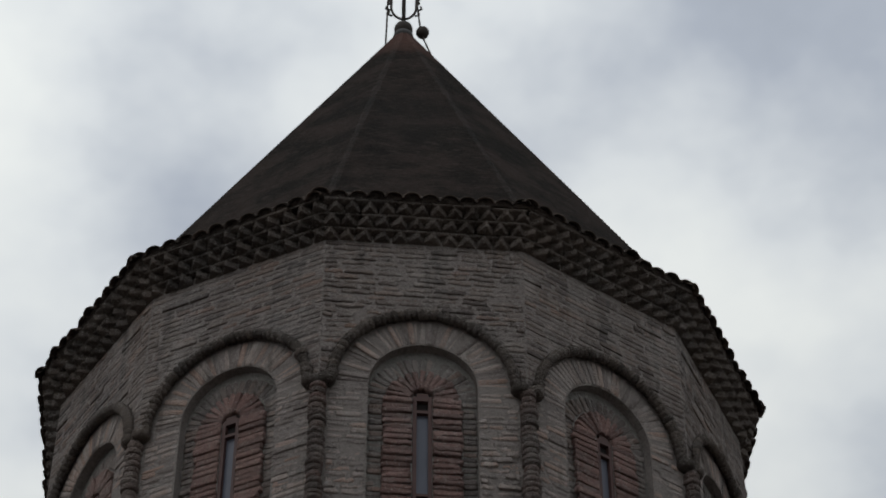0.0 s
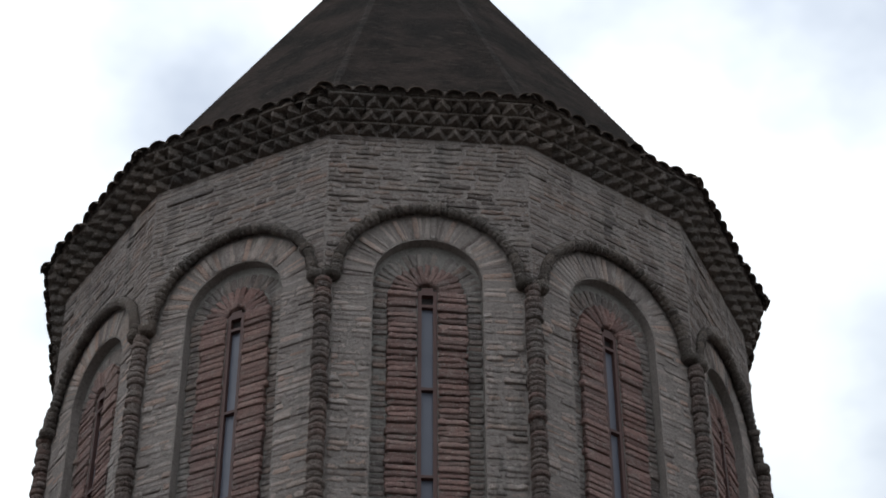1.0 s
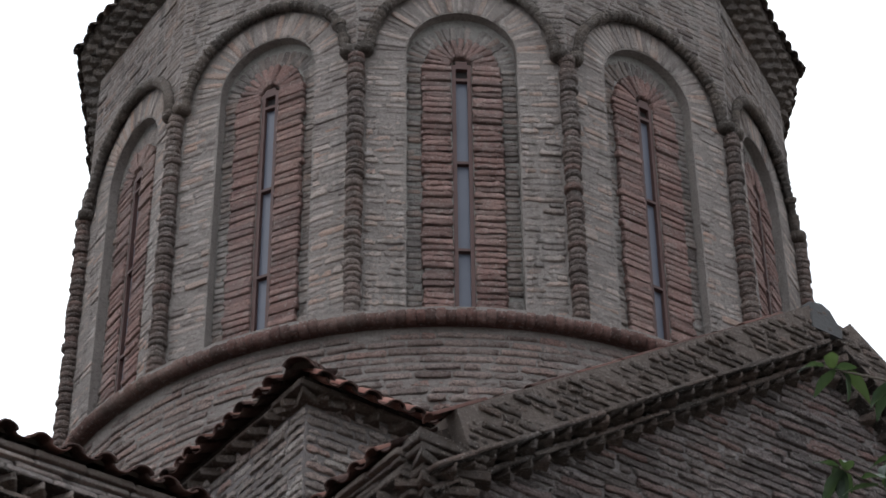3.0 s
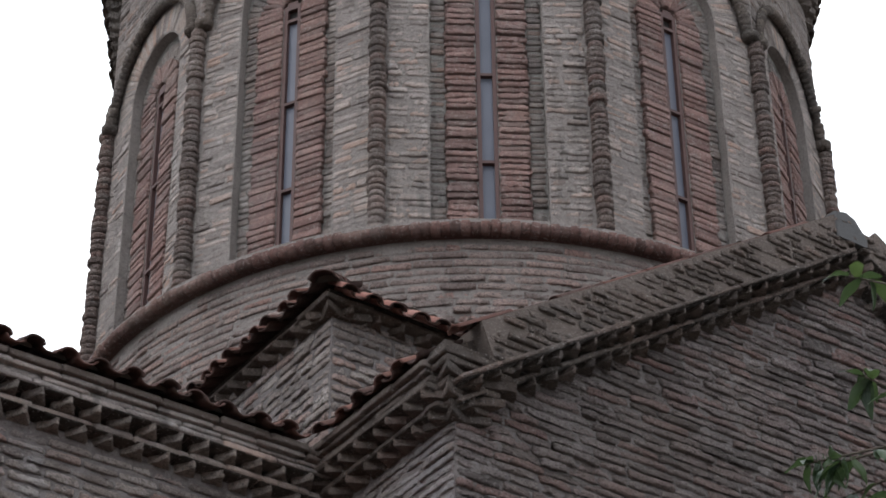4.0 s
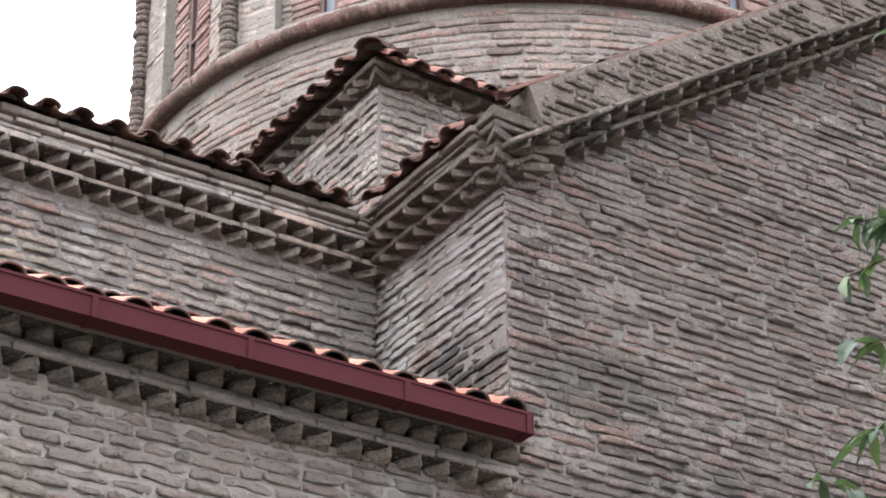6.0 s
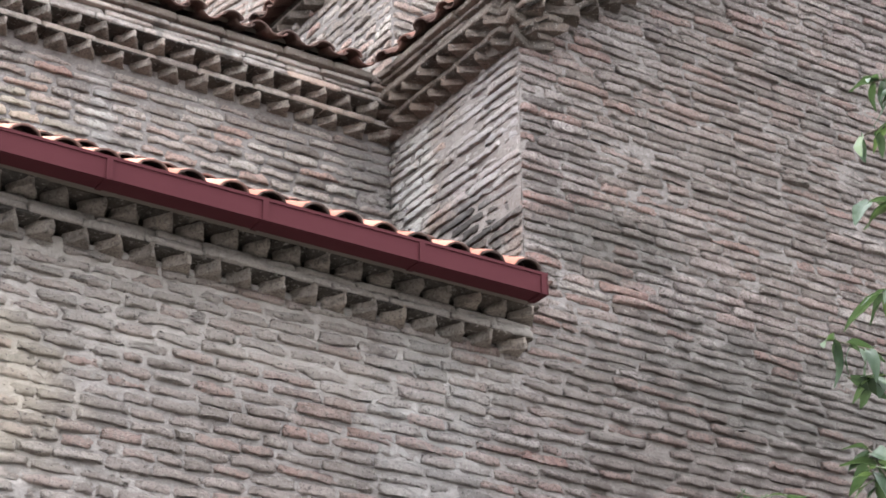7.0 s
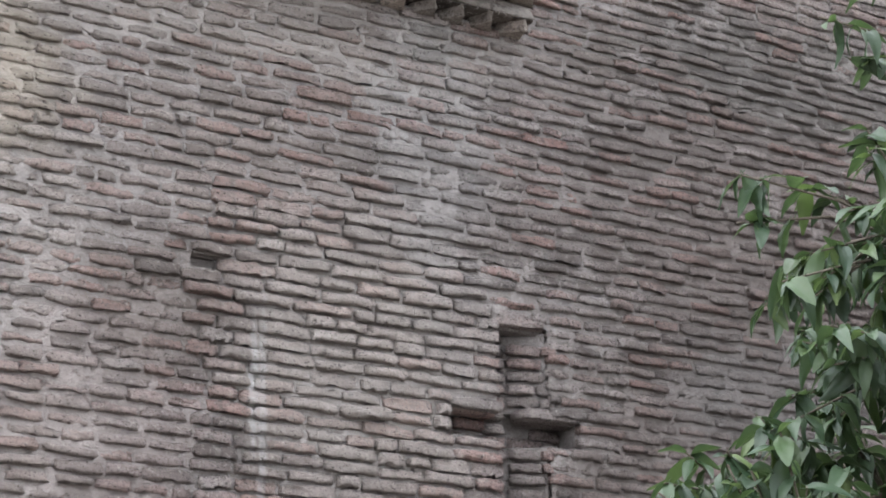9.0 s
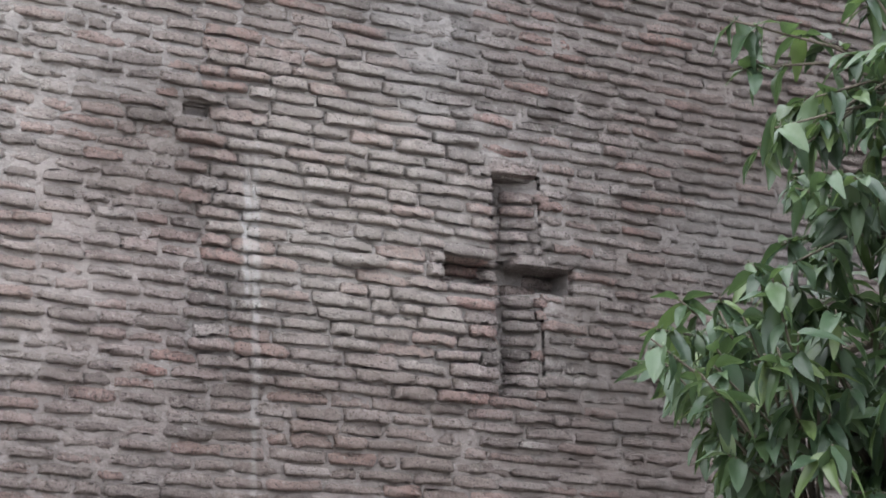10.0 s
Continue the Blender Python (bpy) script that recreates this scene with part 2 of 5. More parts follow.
tile_new = tile_material("terracotta", [(0.0, (0.24, 0.092, 0.068)), (0.5, (0.29, 0.122, 0.09)), (1.0, (0.34, 0.165, 0.128))], 0.2, 0.12)
tile_old = tile_material("weathered terracotta", [(0.0, (0.045, 0.029, 0.026)), (0.5, (0.075, 0.039, 0.032)), (0.85, (0.10, 0.046, 0.036)), (1.0, (0.14, 0.07, 0.057))], 0.6, 0.1)
tile_red = tile_material("red terracotta", [(0.0, (0.13, 0.06, 0.05)), (0.5, (0.19, 0.088, 0.072)), (1.0, (0.27, 0.15, 0.125))], 0.4)
tile_verge = tile_material("dull red capping tile", [(0.0, (0.04, 0.02, 0.017)), (0.5, (0.058, 0.027, 0.022)), (1.0, (0.078, 0.037, 0.03))], 0.4, 0.08)
# one dark colour for blackened rims and the shade inside and under tiles
tile_rim_shade = tile_material("blackened and shade-painted tile", [(0.0, (0.036, 0.024, 0.022)), (0.6, (0.06, 0.035, 0.031)), (1.0, (0.10, 0.052, 0.044))], 0.5, 0.08)
tile_dark = tile_material("blackened tile", [(0.0, (0.035, 0.03, 0.027)), (0.6, (0.055, 0.045, 0.04)), (1.0, (0.085, 0.065, 0.055))], 0.5)


def cone_material():
    m = Mat("dark brick roof", rough=0.95, spec=0.1)
    c = m.mix(m.span(m.noise(2.2, 6, 0.65), 0.34, 0.66), (0.009, 0.0078, 0.0076), (0.036, 0.026, 0.023))
    c = m.mix(m.span(m.noise(9.0, 5, 0.7, (1, 1, 3)), 0.5, 0.75, 0, 0.6), c, (0.08, 0.062, 0.053))
    c = m.mix(m.span(m.noise(30.0, 3, 0.6, (1, 1, 4)), 0.4, 0.7, 0.35, 0), c, (0.03, 0.026, 0.022))
    # the front facet's shading put in as a dark wedge, and a redder crown
    c = m.mix(m.math("MULTIPLY", m.blot((7.72, 10.62, 16.3), (0.6, 0.6, 2.4), 0.8, 0.3, 3.0), 0.35), c, (0.022, 0.02, 0.019))
    c = m.mix(m.math("MULTIPLY", m.blot((8.56, 11.95, 19.4), (0.6, 0.6, 0.7), 0.6, 0.4, 6.0), 0.5), c, (0.12, 0.062, 0.05))
    m.bump(m.noise(35.0, 5, 0.7), 0.6, 0.02)
    return m.done(c)


cone_brick = cone_material()


def plain_material(name, a, b, scale, rough, metal=0.0, spec=0.4, bump=0.1, dist=0.002):
    m = Mat(name, rough=rough, metal=metal, spec=spec)
    c = m.mix(m.noise(scale, 5, 0.6), a, b)
    m.bump(m.noise(scale * 9, 4), bump, dist)
    return m.done(c)


gutter_paint = plain_material("oxblood painted metal", (0.034, 0.0092, 0.0118), (0.045, 0.0132, 0.016), 4.0, 0.7, spec=0.03, bump=0.05)
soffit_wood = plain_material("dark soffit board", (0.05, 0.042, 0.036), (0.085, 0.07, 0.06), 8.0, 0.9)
window_wood = plain_material("brown window wood", (0.045, 0.022, 0.02), (0.075, 0.036, 0.031), 12.0, 0.7)
dark_void = plain_material("dark vent", (0.012, 0.01, 0.01), (0.02, 0.017, 0.016), 9.0, 0.95)
iron = plain_material("blackened iron", (0.03, 0.028, 0.027), (0.07, 0.055, 0.047), 25.0, 0.65, metal=0.7)
lead = plain_material("dark grey stone", (0.04, 0.04, 0.042), (0.075, 0.072, 0.072), 6.0, 0.85, bump=0.4, dist=0.01)
bark = plain_material("brown bark", (0.045, 0.036, 0.028), (0.11, 0.09, 0.07), 18.0, 0.95, bump=0.8, dist=0.01)
paving = plain_material("trodden earth and gravel", (0.16, 0.146, 0.13), (0.28, 0.256, 0.23), 1.5, 1.0, bump=0.6, dist=0.03)


def glass_material():
    m = Mat("blue-grey window glass", rough=0.5, spec=0.35)
    c = m.mix(m.noise(3.0, 4), (0.055, 0.06, 0.082), (0.105, 0.113, 0.145))
    m.bump(m.noise(6.0, 2), 0.06, 0.01)
    return m.done(c)


glass = glass_material()


def leaf_material():
    m = Mat("green leaf", rough=0.42, spec=0.35)
    c = m.ramp(m.piece(), [(0.0, (0.018, 0.033, 0.019)), (0.45, (0.028, 0.049, 0.026)), (0.85, (0.042, 0.068, 0.028)), (1.0, (0.07, 0.10, 0.032))])
    c = m.mix(m.span(m.noise(40.0, 4), 0.45, 0.75, 0, 0.2), c, (0.075, 0.092, 0.06))
    m.b.inputs["Subsurface Weight"].default_value = 0.0
    m.bump(m.noise(55.0, 3), 0.25, 0.004)
    tr = m.t.nodes.new("ShaderNodeBsdfTranslucent")
    m.put(tr.inputs[0], m.mix(0.5, c, (0.085, 0.13, 0.035)))
    ms = m.t.nodes.new("ShaderNodeMixShader")
    ms.inputs[0].default_value = 0.34
    m.t.links.new(m.b.outputs[0], ms.inputs[1])
    m.t.links.new(tr.outputs[0], ms.inputs[2])
    m.t.links.new(ms.outputs[0], m.t.nodes["Material Output"].inputs[0])
    return m.done(c)


leaf_green = leaf_material()

# ---- helpers for building ----
X, Y, Z = np.eye(3)
UP = np.array((0.0, 0.0, 1.0))


class Builder:
    """Gathers points and faces for one mesh."""

    def __init__(self):
        self.v, self.f, self.n = [], [], 0

    def add(self, verts, faces):
        verts = np.asarray(verts, float).reshape(-1, 3)
        self.v.append(verts)
        self.f.extend([tuple(i + self.n for i in f) for f in faces])
        self.n += len(verts)

    def box(self, lo, hi):
        (a, b, c), (d, e, f) = lo, hi
        self.add([(a, b, c), (d, b, c), (d, e, c), (a, e, c), (a, b, f), (d, b, f), (d, e, f), (a, e, f)],
                 [(0, 3, 2, 1), (4, 5, 6, 7), (0, 1, 5, 4), (1, 2, 6, 5), (2, 3, 7, 6), (3, 0, 4, 7)])

    def mesh(self, name, material, smooth=False):
        me = bpy.data.meshes.new(name)
        me.from_pydata(np.concatenate(self.v).tolist() if self.v else [], [], self.f)
        me.materials.append(material)
        if smooth:
            me.polygons.foreach_set("use_smooth", [True] * len(me.polygons))
        me.update()
        return me


def part(name, me, parent=None, label="", kind="", m=None):
    ob = new(name, me)
    if parent is not None:
        ob.parent = parent
    if m is not None:
        ob.matrix_basis = m
    return tagged(ob, label=label, kind=kind)


def frame_at(o, ex, ey, ez):
    m = Matrix.Identity(4)
    for c, a in enumerate((ex, ey, ez, o)):
        for r in range(3):
            m[r][c] = float(a[r])
    return m


def strip_faces(rows, cols, closed):
    f = []
    for i in range(rows - 1):
        for j in range(cols if closed else cols - 1):
            k = (j + 1) % cols
            f.append((i * cols + j, i * cols + k, (i + 1) * cols + k, (i + 1) * cols + j))
    return f


def brick_shape(L, h, d, rng, stations=6, lean=1.0, sink=0.014):
    """A worn brick: x along, y out of the wall (its back lies at y = -0.03), z up."""
    e = min(0.016, L * 0.2)
    xs = np.concatenate(((-L / 2,), np.linspace(-L / 2 + e, L / 2 - e, stations - 2), (L / 2,)))
    xs[2:-2] += rng.uniform(-0.3, 0.3, max(0, stations - 4)) * L / stations
    pull = np.zeros(stations)
    pull[[0, -1]], pull[[1, -2]] = rng.uniform(0.15, 0.7, 2), rng.uniform(0.0, 0.2, 2)
    n = stations
    c = min(0.008, h * 0.18)
    # a sharp lower edge, a face that leans back, a worn upper edge
    prof = np.array(((-0.03, -h / 2), (d - 0.003, -h / 2), (d + 0.001, -h / 2 + 0.003), (d + 0.002, -h / 2 + c + 0.006), (d - 0.002 * lean, h / 2 - c - 0.004), (d - 0.006 * lean, h / 2 - c * 0.5), (d - 0.012 * lean, h / 2), (-0.03, h / 2)))
    v = np.zeros((n, 8, 3))
    v[:, :, 0] = xs[:, None]
    v[:, :, 1] = prof[None, :, 0] - pull[:, None] * sink * (prof[None, :, 0] > -0.02)
    v[:, :, 2] = prof[None, :, 1] * (1 - 0.22 * pull[:, None])
    jag = rng.normal(0, 1, (n, 6, 3)) * np.array((0.0035, 0.002, 0.0028)) * (1.5 if stations > 4 else 0.8)
    v[:, 1:7, :] += jag
    v[:, :, 2] += (rng.normal(0, 0.0015, n))[:, None]
    v[:, 2:6, 1] += rng.normal(0, 0.003) * min(1.0, lean + 0.1)
    return v.reshape(-1, 3)


BRICK_FACES = {n: [tuple(reversed(f)) for f in strip_faces(n, 8, False)] + [tuple(range(8)), tuple(range(n * 8 - 1, n * 8 - 9, -1))] for n in (4, 6, 9)}


def brick_meshes(material, count=26, L=0.25, h=0.046, d=0.02, seed=3):
    rng = np.random.default_rng(seed)
    out = []
    for _ in range(count):
        b = Builder()
        b.add(brick_shape(L, h, d, rng, 9, 1.0, 0.026), BRICK_FACES[9])
        out.append(b.mesh("brick", material, True))
    return out


def lay(wall, bricks, material, near=None, limit=300, stations=4, seed=1, name="brick"):
    """Lays bricks (place, along, out, up, length, height, depth) on a wall: the near ones as objects, the rest as one mesh."""
    rng = np.random.default_rng(seed)
    kinds, rest, made = None, Builder(), 0
    for o, ex, ey, ez, L, h, d in bricks:
        if near is not None and made < limit and near(o):
            kinds = kinds or brick_meshes(material, seed=seed)
            made += 1
            turn = rng.normal(0, 0.018)
            ex2, ez2 = ex * math.cos(turn) + ez * math.sin(turn), ez * math.cos(turn) - ex * math.sin(turn)
            part(name, kinds[int(rng.integers(len(kinds)))], wall, m=frame_at(o + ey * (d - 0.02), ex2 * L / 0.25, ey, ez2 * h / 0.046))
        else:
            v = brick_shape(L, h, d, rng, stations, 1.0, 0.024 if stations > 4 else 0.014)
            t = rng.normal(0, 0.016)
            ex2, ez2 = ex * math.cos(t) + ez * math.sin(t), ez * math.cos(t) - ex * math.sin(t)
            rest.add(o + v @ np.array((ex2, ey, ez2)), BRICK_FACES[stations])
    if rest.n:
        part("brickwork", rest.mesh("brickwork", material, True), wall, kind="stuff")


COURSE = 0.0605


def courses(z0, z1, spans, seed, wave=0.012, long=(0.17, 0.27), high=0.046, deep=(0.003, 0.016), course=COURSE, spread=(0.86, 1.12)):
    """Brick after brick: middle along the wall, height, length, thickness, depth. spans(z) gives the free stretches of a course."""
    rng = np.random.default_rng(seed)
    for k in range(int((z1 - z0) / course)):
        z = z0 + (k + 0.5) * course
        for a, b in spans(z):
            u = a + (0.0 if rng.random() < 0.5 else rng.uniform(-0.12, 0.0))
            while u < b - 0.05:
                L = rng.uniform(*(long(u) if callable(long) else long)) * (0.55 if rng.random() < 0.12 else 1)
                s, e = max(u, a), min(u + L, b)
                if b - e < 0.06:
                    e = b
                if e - s > 0.05:
                    dz = wave * (noise.noise((s * 0.7, k * 0.21, seed)) + 0.5 * noise.noise((s * 2.6, k * 0.4, seed + 7)))
                    yield (s + e) / 2, z + dz, e - s - rng.uniform(0.004, 0.02) * (0.8 if callable(long) and s > CORNER else 1.0), high * rng.uniform(*spread), rng.uniform(*deep) + (0.01 if rng.random() < 0.06 else 0)
                u = e + 0.004
                if e == b:
                    break


# ---- the ground ----
def make_ground():
    b = Builder()
    n = 40
    g = np.sign(np.linspace(-1, 1, n)) * np.abs(np.linspace(-1, 1, n)) ** 3 * 600
    xs, ys = np.meshgrid(g, g)
    zs = np.array([[0.03 * noise.noise((x * 0.3, y * 0.3, 0)) - 0.02 for x in g] for y in g])
    b.add(np.stack((xs + 3, ys + 4, zs), -1), strip_faces(n, n, False))
    tagged(new("ground", b.mesh("ground", paving, True)), "trodden earth and gravel yard round the church", "ground", kind="structure")


make_ground()

# ---- plan of the church (x along the front wall, y into it) ----
FRONT = 8.0
CORNER = 5.65                 # side wall of the transept
NAVE = 9.21                   # upper wall of the nave
CX, CY = 8.56, 11.95          # middle of the tower
RIGHT = 2 * CX - CORNER
SLOPE = 0.658                 # rise of the gable
TILT = math.atan(SLOPE)
GABLE0 = 7.50                 # brickwork's top at the corner
AISLE_TOP = 5.80
FAR_LEFT, FAR_RIGHT, BACK = -5.0, 21.0, 18.0


def gable_top(x):
    return GABLE0 + SLOPE * (min(x, 2 * CX - x) - CORNER)


# the sunk cross: (x0, x1, z0, z1)
STEM = (5.45, 5.70, 3.37, 4.37)
ARM_L = (5.185, 5.45, 3.86, 3.975)
ARM_R = (5.70, 5.865, 3.86, 3.965)
SUNK = 0.14
# places where a brick is missing: x, z, width
GAPS = [(4.0, 4.44, 0.13)]


def wall_box(name, lo, hi, label, material=None):
    b = Builder()
    b.box(lo, hi)
    return tagged(new(name, b.mesh(name, material or mortar)), label, "wall", kind="structure")


def make_front_wall():
    """The mortar body of the front wall with its gable and the sunk cross."""
    b = Builder()
    y0, y1 = FRONT + 0.004, FRONT + 0.8
    gaps = [(a - w / 2, a + w / 2, c - 0.024, c + 0.024) for a, c, w in GAPS]
    xs = [FAR_LEFT, *(g[i] for g in gaps for i in (0, 1)), ARM_L[0], STEM[0], STEM[1], ARM_R[1], CORNER + 0.5, RIGHT + 0.4, FAR_RIGHT]
    zs = [-0.2, STEM[2], ARM_L[2], ARM_L[3], STEM[3], *(g[i] for g in gaps for i in (2, 3)), 5.965]
    xs, zs = sorted(xs), sorted(zs)

    def is_sunk(x, z):
        return any(a < x < c and d < z < e for a, c, d, e in (STEM, ARM_L, (ARM_R[0], ARM_R[1], ARM_L[2], ARM_L[3])))

    def is_gap(x, z):
        return any(a < x < c and d < z < e for a, c, d, e in gaps)
    for i in range(len(xs) - 1):
        for j in range(len(zs) - 1):
            mx, mz = (xs[i] + xs[i + 1]) / 2, (zs[j] + zs[j + 1]) / 2
            sunk = SUNK if is_sunk(mx, mz) else 0.035 if is_gap(mx, mz) else 0.012
            b.box((xs[i], y0 + sunk + 0.012, zs[j]), (xs[i + 1], y1, zs[j + 1]))
    # mortar behind the splayed cheek of the cross
    for lo, hi in ((STEM[2], ARM_L[2] - 0.01), (ARM_L[3] + 0.03, STEM[3])):
        b.add([(x, y, z) for z in (lo, hi) for x, y in ((STEM[0] + 0.08, FRONT + 0.116), (STEM[1], FRONT + 0.01), (STEM[1], FRONT + 0.2), (STEM[0] + 0.08, FRONT + 0.2))], [(0, 1, 2, 3), (7, 6, 5, 4), (0, 4, 5, 1), (1, 5, 6, 2), (2, 6, 7, 3), (3, 7, 4, 0)])
    # transept front above the aisles
    pts = [(CORNER + 0.004, 5.965), (RIGHT - 0.004, 5.965), (RIGHT - 0.004, GABLE0 + 0.22), (CX, gable_top(CX) + 0.5), (CORNER + 0.3, GABLE0 + 0.5), (CORNER + 0.004, GABLE0 + 0.25)]
    n = len(pts)
    b.add([(x, y0, z) for x, z in pts] + [(x, y1, z) for x, z in pts],
          [tuple(range(n)), tuple(range(2 * n - 1, n - 1, -1))] + [(i, i + n, (i + 1) % n + n, (i + 1) % n) for i in range(n)])
    return tagged(new("wall_front", b.mesh("wall_front", mortar)), "old thin-brick church wall with thick mortar and a sunk cross", "wall", kind="structure")


wall_front = make_front_wall()
wall_side = wall_box("wall_transept_side", (CORNER + 0.004, FRONT + 0.8, 5.4), (CORNER + 0.5, NAVE + 0.5, 7.9), "limewashed brick side wall of the transept")
wall_nave = wall_box("wall_nave", (FAR_LEFT, NAVE + 0.004, 5.4), (CORNER + 0.004, NAVE + 0.6, 7.72), "weathered brick upper wall of the nave")
PX, PY = 5.72, 9.30
wall_base = wall_box("wall_tower_base", (PX - 0.003, PY - 0.003, 7.3), (2 * CX - PX, 2 * CY - PY, 8.93), "square brick base under the church tower")
wall_box("wall_nave_right", (RIGHT, NAVE, 5.4), (FAR_RIGHT, NAVE + 0.6, 7.72), "plain brick upper wall of the nave beyond the transept")
wall_box("wall_side_right", (RIGHT - 0.5, FRONT + 0.8, 5.4), (RIGHT, NAVE + 0.5, 7.9), "plain brick side wall of the transept beyond the gable")
wall_box("wall_back", (FAR_LEFT, 2 * CY - NAVE - 0.6, -0.2), (FAR_RIGHT, 2 * CY - NAVE, 7.72), "plain brick rear wall of the church")
wall_box("wall_left_end", (FAR_LEFT - 0.6, FRONT, -0.2), (FAR_LEFT, 2 * CY - NAVE, 7.72), "plain brick end wall of the church")
wall_box("wall_right_end", (FAR_RIGHT, FRONT, -0.2), (FAR_RIGHT + 0.6, 2 * CY - NAVE, 7.72), "plain brick end wall of the church")


def enclosing_walls():
    """Plain unseen walls, added behind and beside the camera to block low sky light."""
    for name, lo, hi in (("wall_skyblock_rear", (-12, -5.6, -0.2), (22, -5.0, 3.0)), ("wall_skyblock_left", (-12.6, -5.6, -0.2), (-12, 18, 3.5)), ("wall_skyblock_right", (22, -5.6, -0.2), (22.6, 18, 8.0))):
        wall_box(name, lo, hi, "plain grey plastered wall added out of view to block low sky", plaster)


enclosing_walls()


def front_bricks():
    def holes(z, a, b):
        cuts = sorted((h[0], h[1]) for h in (STEM, ARM_L, ARM_R) if h[2] - 0.02 < z < h[3] + 0.045)
        out, u = [], a
        for c, d in cuts:
            if c > u:
                out.append((u, c))
            u = max(u, d)
        out.append((u, b))
        return out

    def spans(z):
        if z < AISLE_TOP - 0.02:
            return holes(z, -4.9, 13.0)
        if z < GABLE0 - 0.02:
            return [(CORNER, RIGHT)]
        a = CORNER + (z - GABLE0) / SLOPE
        return [(a, 2 * CX - a)] if a < CX - 0.1 else []
    rng = np.random.default_rng(5)
    def long(u):
        return (0.14, 0.26) if u > 5.45 else (0.18, 0.29) if u > 4.0 else (0.14, 0.24)
    low = courses(1.5, AISLE_TOP, spans, 11, 0.010, long, 0.0455, (0.007, 0.024), spread=(0.78, 1.18))
    high = courses(1.5 + COURSE * int((AISLE_TOP - 1.5) / COURSE), 9.45, spans, 12, 0.009, lambda u: (0.18, 0.33), 0.046, (0.009, 0.019), 0.0545, (0.8, 1.15))
    for u, z, L, h, d in (*low, *high):
        if any(abs(u - a) < w / 2 + L * 0.45 and abs(z - c) < 0.032 for a, c, w in GAPS):
            continue
        if z < 6.0:
            h *= 0.84 if u > 5.45 else 0.98 if u > 3.95 else 0.9
        # a band of long even bricks, lying a little proud, beside the cross
        if 3.95 < u < 5.45 and 3.3 < z < 4.75:
            d += 0.012
        yield np.array((u, FRONT, z)), X, -Y, UP, L, h, d
    # bricks deep in the arms
    for x0, z in ((5.25, 3.885), (5.37, 3.945), (5.67, 3.885), (5.79, 3.94)):
        yield np.array((x0, FRONT + SUNK, z)), X, -Y, UP, 0.17, 0.05, rng.uniform(0.0, 0.02)
    # lintels over the arms and the stem
    for x0, z, L in ((5.315, 4.0, 0.28), (5.72, 3.992, 0.30), (5.56, 4.395, 0.26)):
        yield np.array((x0, FRONT, z)), X, -Y, UP, L, 0.048, 0.02
        yield np.array((x0, FRONT + 0.07, z - 0.008)), X, -Y, UP, L, 0.05, 0.04
    # narrow bricks on the back of the stem, and a splayed right-hand cheek that runs out to the wall's face
    for k in range(17):
        z = STEM[2] + 0.03 + k * 0.0592
        yield np.array((STEM[0] + 0.04, FRONT + 0.105, z)), X, -Y, UP, 0.095, 0.042, rng.uniform(0.004, 0.022)
        if ARM_R[2] - 0.035 < z < ARM_R[3] + 0.03 or z > 4.33:
            continue
        end = rng.uniform(0.12, 0.165)
        deep = rng.uniform(0.085, 0.105)
        a = np.array((STEM[0] + 0.085, FRONT + deep, z + 0.006))
        c = np.array((STEM[0] + 0.085 + end, FRONT + deep * (1 - end / 0.15), z - 0.004))
        way = (c - a) / np.linalg.norm(c - a)
        yield (a + c) / 2, way, np.cross(way, UP), UP, end, 0.044, rng.uniform(0.008, 0.02)
        if end < 0.15:
            yield c + X * 0.035, X, -Y, UP, 0.07, 0.042, rng.uniform(0.012, 0.02)


def side_bricks():
    for u, z, L, h, d in courses(5.83, 7.5, lambda z: [(FRONT, NAVE)], 23, high=0.044, long=(0.25, 0.45), course=0.0545):
        yield np.array((CORNER, u, z)), -Y, -X, UP, L, h, d


def nave_bricks():
    for u, z, L, h, d in courses(6.1, 7.46, lambda z: [(-2.5, CORNER)], 31, high=0.043, deep=(0.008, 0.018), spread=(0.8, 1.16)):
        yield np.array((u, NAVE, z)), X, -Y, UP, L, h, d


def base_bricks():
    for u, z, L, h, d in courses(7.55, 8.93, lambda z: [(PX, 9.0)], 41, high=0.053, wave=0.014, spread=(0.8, 1.08), deep=(0.006, 0.016)):
        yield np.array((u, PY, z)), X, -Y, UP, L, h, d
    for u, z, L, h, d in courses(7.55, 8.93, lambda z: [(PY, 12.2)], 43, high=0.053, wave=0.014, spread=(0.8, 1.08), deep=(0.006, 0.016)):
        yield np.array((PX, u, z)), -Y, -X, UP, L, h, d


# ---- the mortar's own relief ----
def rough_field(rng, nx, nz, cell):
    """Smooth random numbers on a grid, one knot every cell points."""
    kx, kz = nx // cell + 3, nz // cell + 3
    g = rng.random((kx, kz))
    fx, fz = np.arange(nx) / cell, np.arange(nz) / cell
    ix, iz = fx.astype(int), fz.astype(int)
    tx, tz = fx - ix, fz - iz
    tx, tz = (tx * tx * (3 - 2 * tx))[:, None], (tz * tz * (3 - 2 * tz))[None, :]
    a, b2 = g[np.ix_(ix, iz)], g[np.ix_(ix + 1, iz)]
    c, d = g[np.ix_(ix, iz + 1)], g[np.ix_(ix + 1, iz + 1)]
    return (a * (1 - tx) + b2 * tx) * (1 - tz) + (c * (1 - tx) + d * tx) * tz


